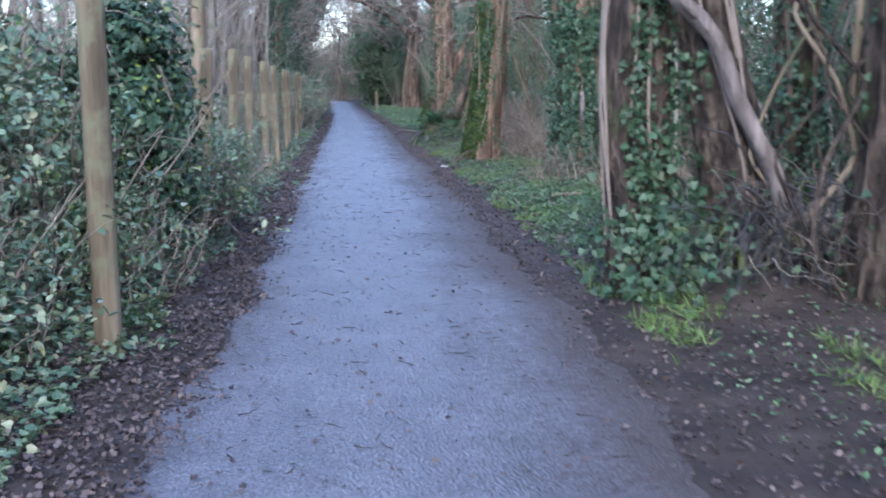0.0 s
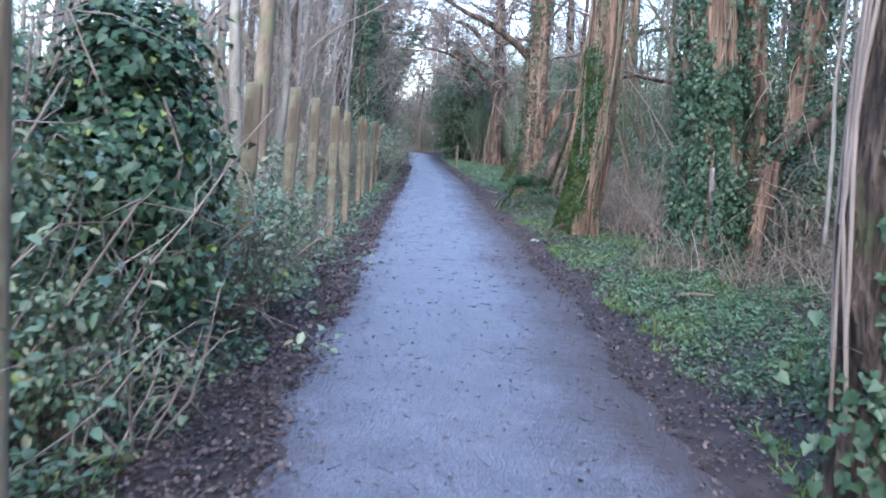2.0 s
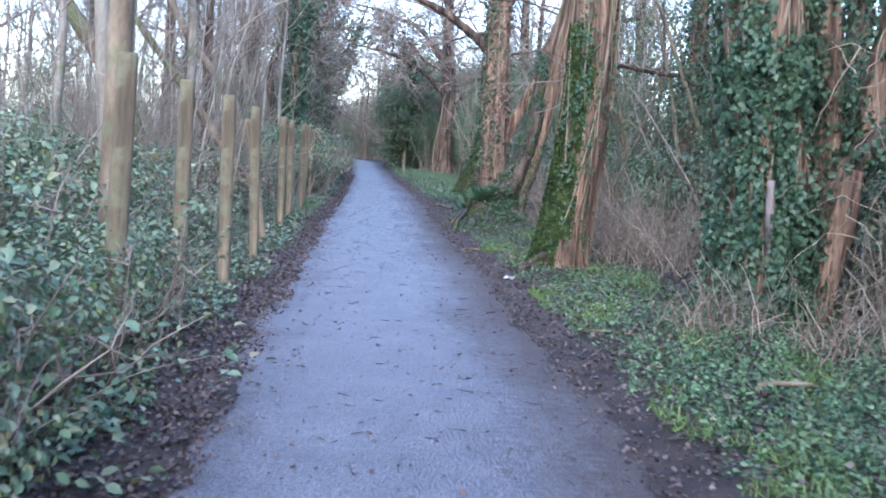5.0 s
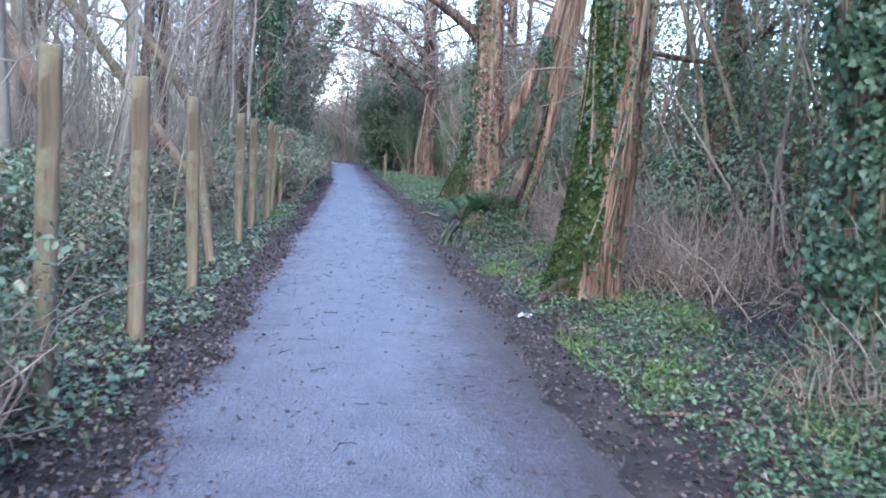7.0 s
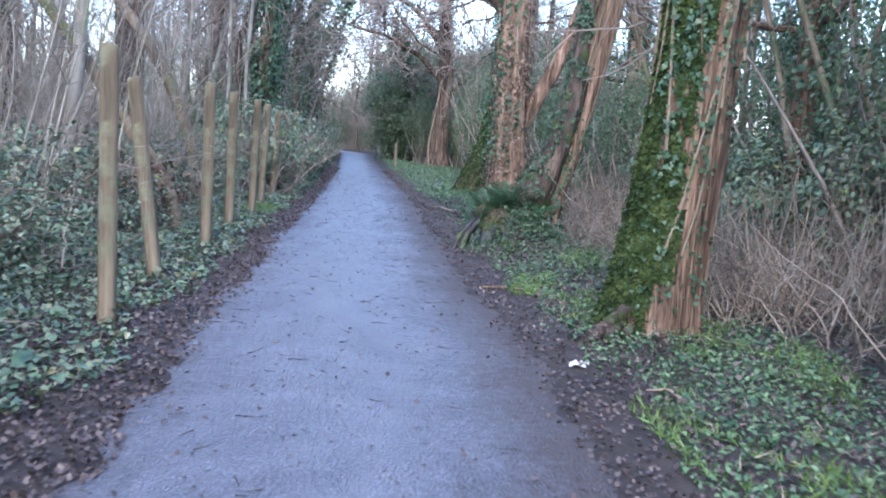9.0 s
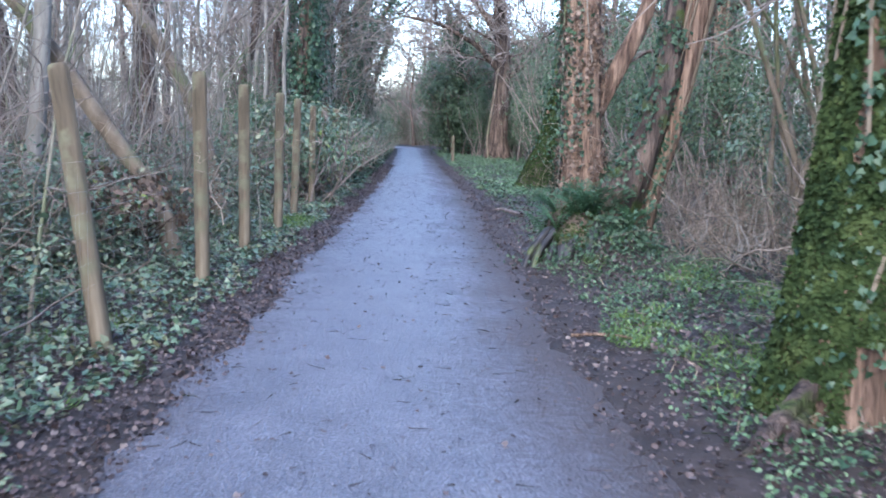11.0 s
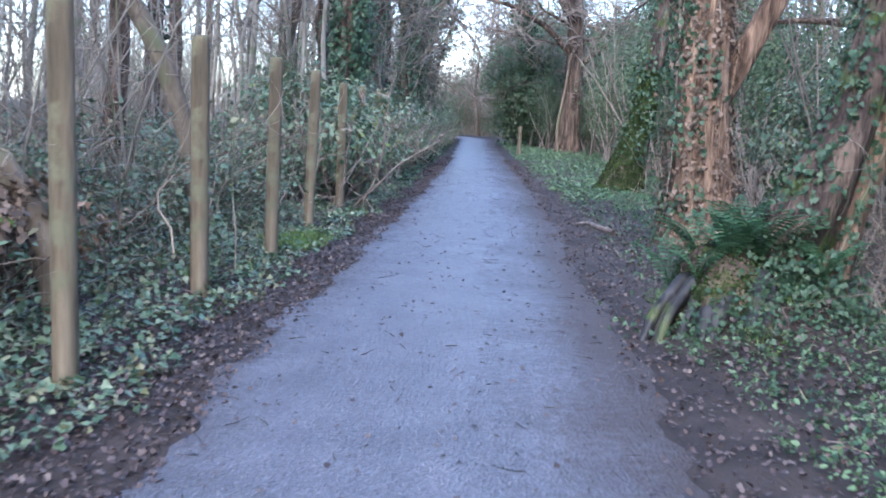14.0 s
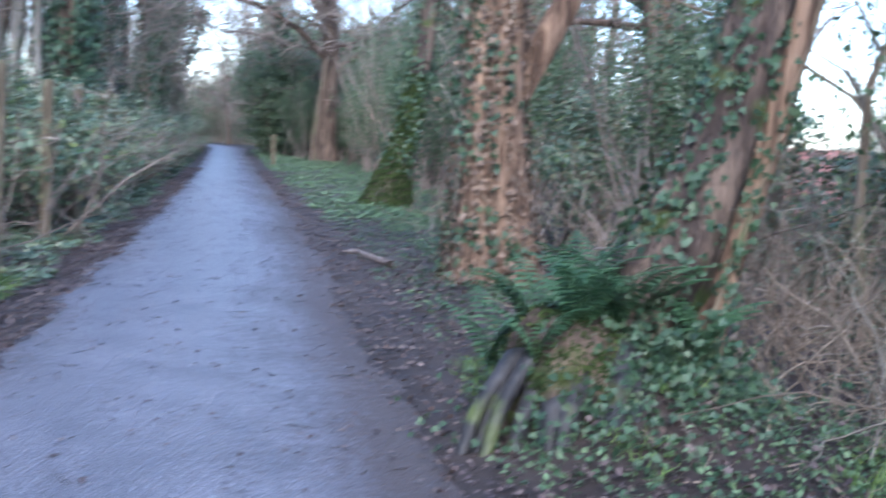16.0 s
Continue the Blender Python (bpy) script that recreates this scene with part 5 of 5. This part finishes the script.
cover("verge_herbs", "fresh green low plants carpeting the verge", "herbs", HERB, OVAL_SHAPE, 0.04, 42000, (1.8, 5.2, 9.6, 17),
      lambda x, y, r: (right_off(x, y) > 0.65 + 0.25 * noise2(x * 2, y * 1.2, 4)) & (r < 0.38 + 0.6 * noise2(x * 2.6, y * 2.1, 31) + 0.25 * noise2(x * 7, y * 6, 33)), 0.06, 1.0, 0.6)
cover("grass_tufts", "tufts of bright moss and grass", "grass", GRASS, BLADE_SHAPE, 0.085, 60000, (1.3, 3.6, 3, 30),
      lambda x, y, r: (right_off(x, y) > 0.35) & (noise2(x * 1.6, y * 0.9, 12) > 0.33), 0.012, 0.6, 0.5, -0.7)
cover("grass_tufts", "tufts of bright moss and grass", "grass", GRASS, BLADE_SHAPE, 0.085, 26000, (-2.6, -1.2, 3, 42),
      lambda x, y, r: (left_off(x, y) > 0.4) & ((noise2(x * 1.6, y * 0.8, 17) > 0.5) | ((np.hypot(x + 1.35, y - 6.7) < 0.35)) | (np.hypot((x + 1.75) * 2, y - 31.5) < 0.9)), 0.012, 0.6, 0.5, -0.7)
cover("dry_stalks", "pale dry stalks and straw strewn over the verge", "dead stalks", STRAW, BLADE_SHAPE, 0.085, 9000, (1.7, 5.0, 8, 32),
      lambda x, y, r: (right_off(x, y) > 0.5) & (r < 0.3 + 0.4 * noise2(x * 1.9, y * 1.7, 41) + 0.2 * (right_off(x, y) - 0.5)), 0.03, 1.0, 0.7)
cover("leaf_litter", "brown dead leaves caught among the verge plants", "dead leaves", LITTER, CURLED_SHAPE, 0.034, 16000, (1.7, 5.0, 9, 34),
      lambda x, y, r: (right_off(x, y) > 0.4) & (r < 0.5 + 0.5 * noise2(x * 2.3, y * 2.0, 43)), 0.05, 1.0, 0.6)
cover("grass_tufts", "bright green grass at the foot of a post", "grass", GRASS, BLADE_SHAPE, 0.075, 3600, (-2.15, -1.5, 30.6, 32.6),
      lambda x, y, r: np.hypot((x + 1.8) * 2.6, y - 31.6) < 0.95 * np.sqrt(r), 0.02, 0.6, 0.5, -0.8)
cover("leaf_litter", "brown dead leaves strewn along the path edge", "dead leaves", LITTER, CURLED_SHAPE, 0.028, 135000, (-3.4, -0.6, 2, 60),
      lambda x, y, r: (left_off(x, y) > -0.1 + 0.12 * noise2(x * 3, y * 2, 5)) & (r < np.clip(1.25 - 0.6 * left_off(x, y), 0.2, 1)), 0.012, 1.0, 0.4)
cover("leaf_litter", "brown dead leaves strewn along the path edge", "dead leaves", LITTER, CURLED_SHAPE, 0.028, 125000, (0.3, 6.0, 2, 60),
      lambda x, y, r: (right_off(x, y) > -0.06 + 0.12 * noise2(x * 3, y * 2, 6)) & (r < np.clip(1.0 - 0.35 * right_off(x, y), 0.15, 1)) & ((y > 8) | (r < 0.5)), 0.012, 1.0, 0.4)


cover("verge_herbs", "low green plants on the far verge", "herbs", HERB, FAR_SHAPE, 0.075, 42000, (-0.4, 5.5, 40, 95),
      lambda x, y, r: (right_off(x, y) > 0.5 + 0.3 * noise2(x * 2, y * 1.2, 4)) & (r < 0.6 + 0.4 * noise2(x * 0.9, y * 0.5, 9)), 0.05, 1.0, 0.6)
cover("ground_ivy", "low ivy along the far hedge foot", "ivy", IVY, FAR_SHAPE, 0.085, 26000, (-5.5, -1.4, 42, 95),
      lambda x, y, r: left_off(x, y) > 0.35, 0.08)


def path_bits(name, label, category, mat, count, size, leafy):
    y = 2 + 50 * rng.uniform(0, 1, count) ** 1.3
    u = rng.beta(0.42, 0.42, count) * (1.0 if leafy else 1.6) - (0.0 if leafy else 0.3)
    x = edge_l(y) + u * (edge_r(y) - edge_l(y))
    p = np.stack([x, y, np.maximum(0.012, ground_z(x, y) + 0.03)], axis=1)
    if leafy:
        geo = leaves(p, np.tile([0, 0, 1.0], (count, 1)), size, CURLED_SHAPE, 0.25, 0)
    else:
        a = rng.uniform(0, 6.28, count)
        geo, _ = twigs(p, np.stack([np.cos(a), np.sin(a), np.zeros(count)], axis=1), size * rng.uniform(0.4, 1.6, count), 0.0032, 4, 4, 0.12)
    tagged(part(name, geo, mat), label, category, kind="stuff")


path_bits("fallen_leaves", "scattered dead leaves lying on the asphalt", "dead leaves", LITTER, 4200, 0.028, True)
path_bits("fallen_twigs", "small dark twigs lying on the asphalt", "twigs", BARK_WET, 1600, 0.1, False)

# ---- single fallen things ----
def fallen_branch(x, y, length, turn, r, mat, label, seed):
    t = thing("fallen_branch", label, "branch", (x, y, float(ground_z(x, y)) + r))
    part("wood", trunk([(0, 0, 0, r), (length * 0.4, 0.03, 0.02, r * 0.9), (length * 0.75, -0.02, 0.03, r * 0.75), (length, 0.05, 0.0, r * 0.4)], 20, 10, 0.1, 4, seed), mat, t)
    t.rotation_euler = (0, 0, radians(turn))


fallen_branch(2.55, 14.2, 0.6, 10, 0.028, BARK_TAN, "tan fallen branch lying on the verge", 501)
fallen_branch(1.75, 16.3, 0.7, -25, 0.016, BARK_RED, "thin reddish fallen stick at the path edge", 502)
fallen_branch(1.3, 23.6, 0.5, -20, 0.014, BARK_RED, "thin reddish fallen stick at the path edge", 503)
fallen_branch(1.75, 34.0, 1.1, 110, 0.04, BARK_DEAD, "grey fallen branch on the leaf litter", 504)
fallen_branch(2.1, 18.9, 0.45, 115, 0.012, STRAW, "pale broken stick on the verge", 505)
litter = thing("paper_scrap", "crumpled scrap of pale litter at the path edge", "litter", (1.58, 19.95, float(ground_z(1.58, 19.95)) + 0.03))
PAPER = material("crumpled_paper", [(0.3, 0.3, 0.3), (0.5, 0.5, 0.5)], 0.7, 12, bump=0.4)
part("sheet", (lambda v, f: (v + np.random.default_rng(9).normal(0, 0.014, v.shape), f))(*grid(np.linspace(-0.06, 0.06, 6), np.linspace(-0.04, 0.04, 5), lambda x, y: 0.0 * x)), PAPER, litter)

# ---- the house roof that shows through the trees ----
house = thing("house", "red tiled house roof far behind the trees", "house", (15.5, 47, 0))
part("wall", (np.array([(-3, -2, -0.5), (3, -2, -0.5), (3, 4, -0.5), (-3, 4, -0.5), (-3, -2, 0.2), (3, -2, 0.2), (3, 4, 0.2), (-3, 4, 0.2)]), np.array([(0, 1, 5, 4), (1, 2, 6, 5), (2, 3, 7, 6), (3, 0, 4, 7)])), BRICK, house, smooth=False)
part("roof", (np.array([(-3.3, -2.3, 0.1), (3.3, -2.3, 0.1), (3.3, 1, 1.6), (-3.3, 1, 1.6), (3.3, 4.3, 0.1), (-3.3, 4.3, 0.1), (-3.3, -2.3, 0.2), (3.3, -2.3, 0.2), (3.3, 1, 1.72), (-3.3, 1, 1.72), (3.3, 4.3, 0.2), (-3.3, 4.3, 0.2)]), np.array([(0, 1, 2, 3), (3, 2, 4, 5), (6, 7, 8, 9), (9, 8, 10, 11), (0, 1, 7, 6), (4, 5, 11, 10)])), BRICK, house, smooth=False)
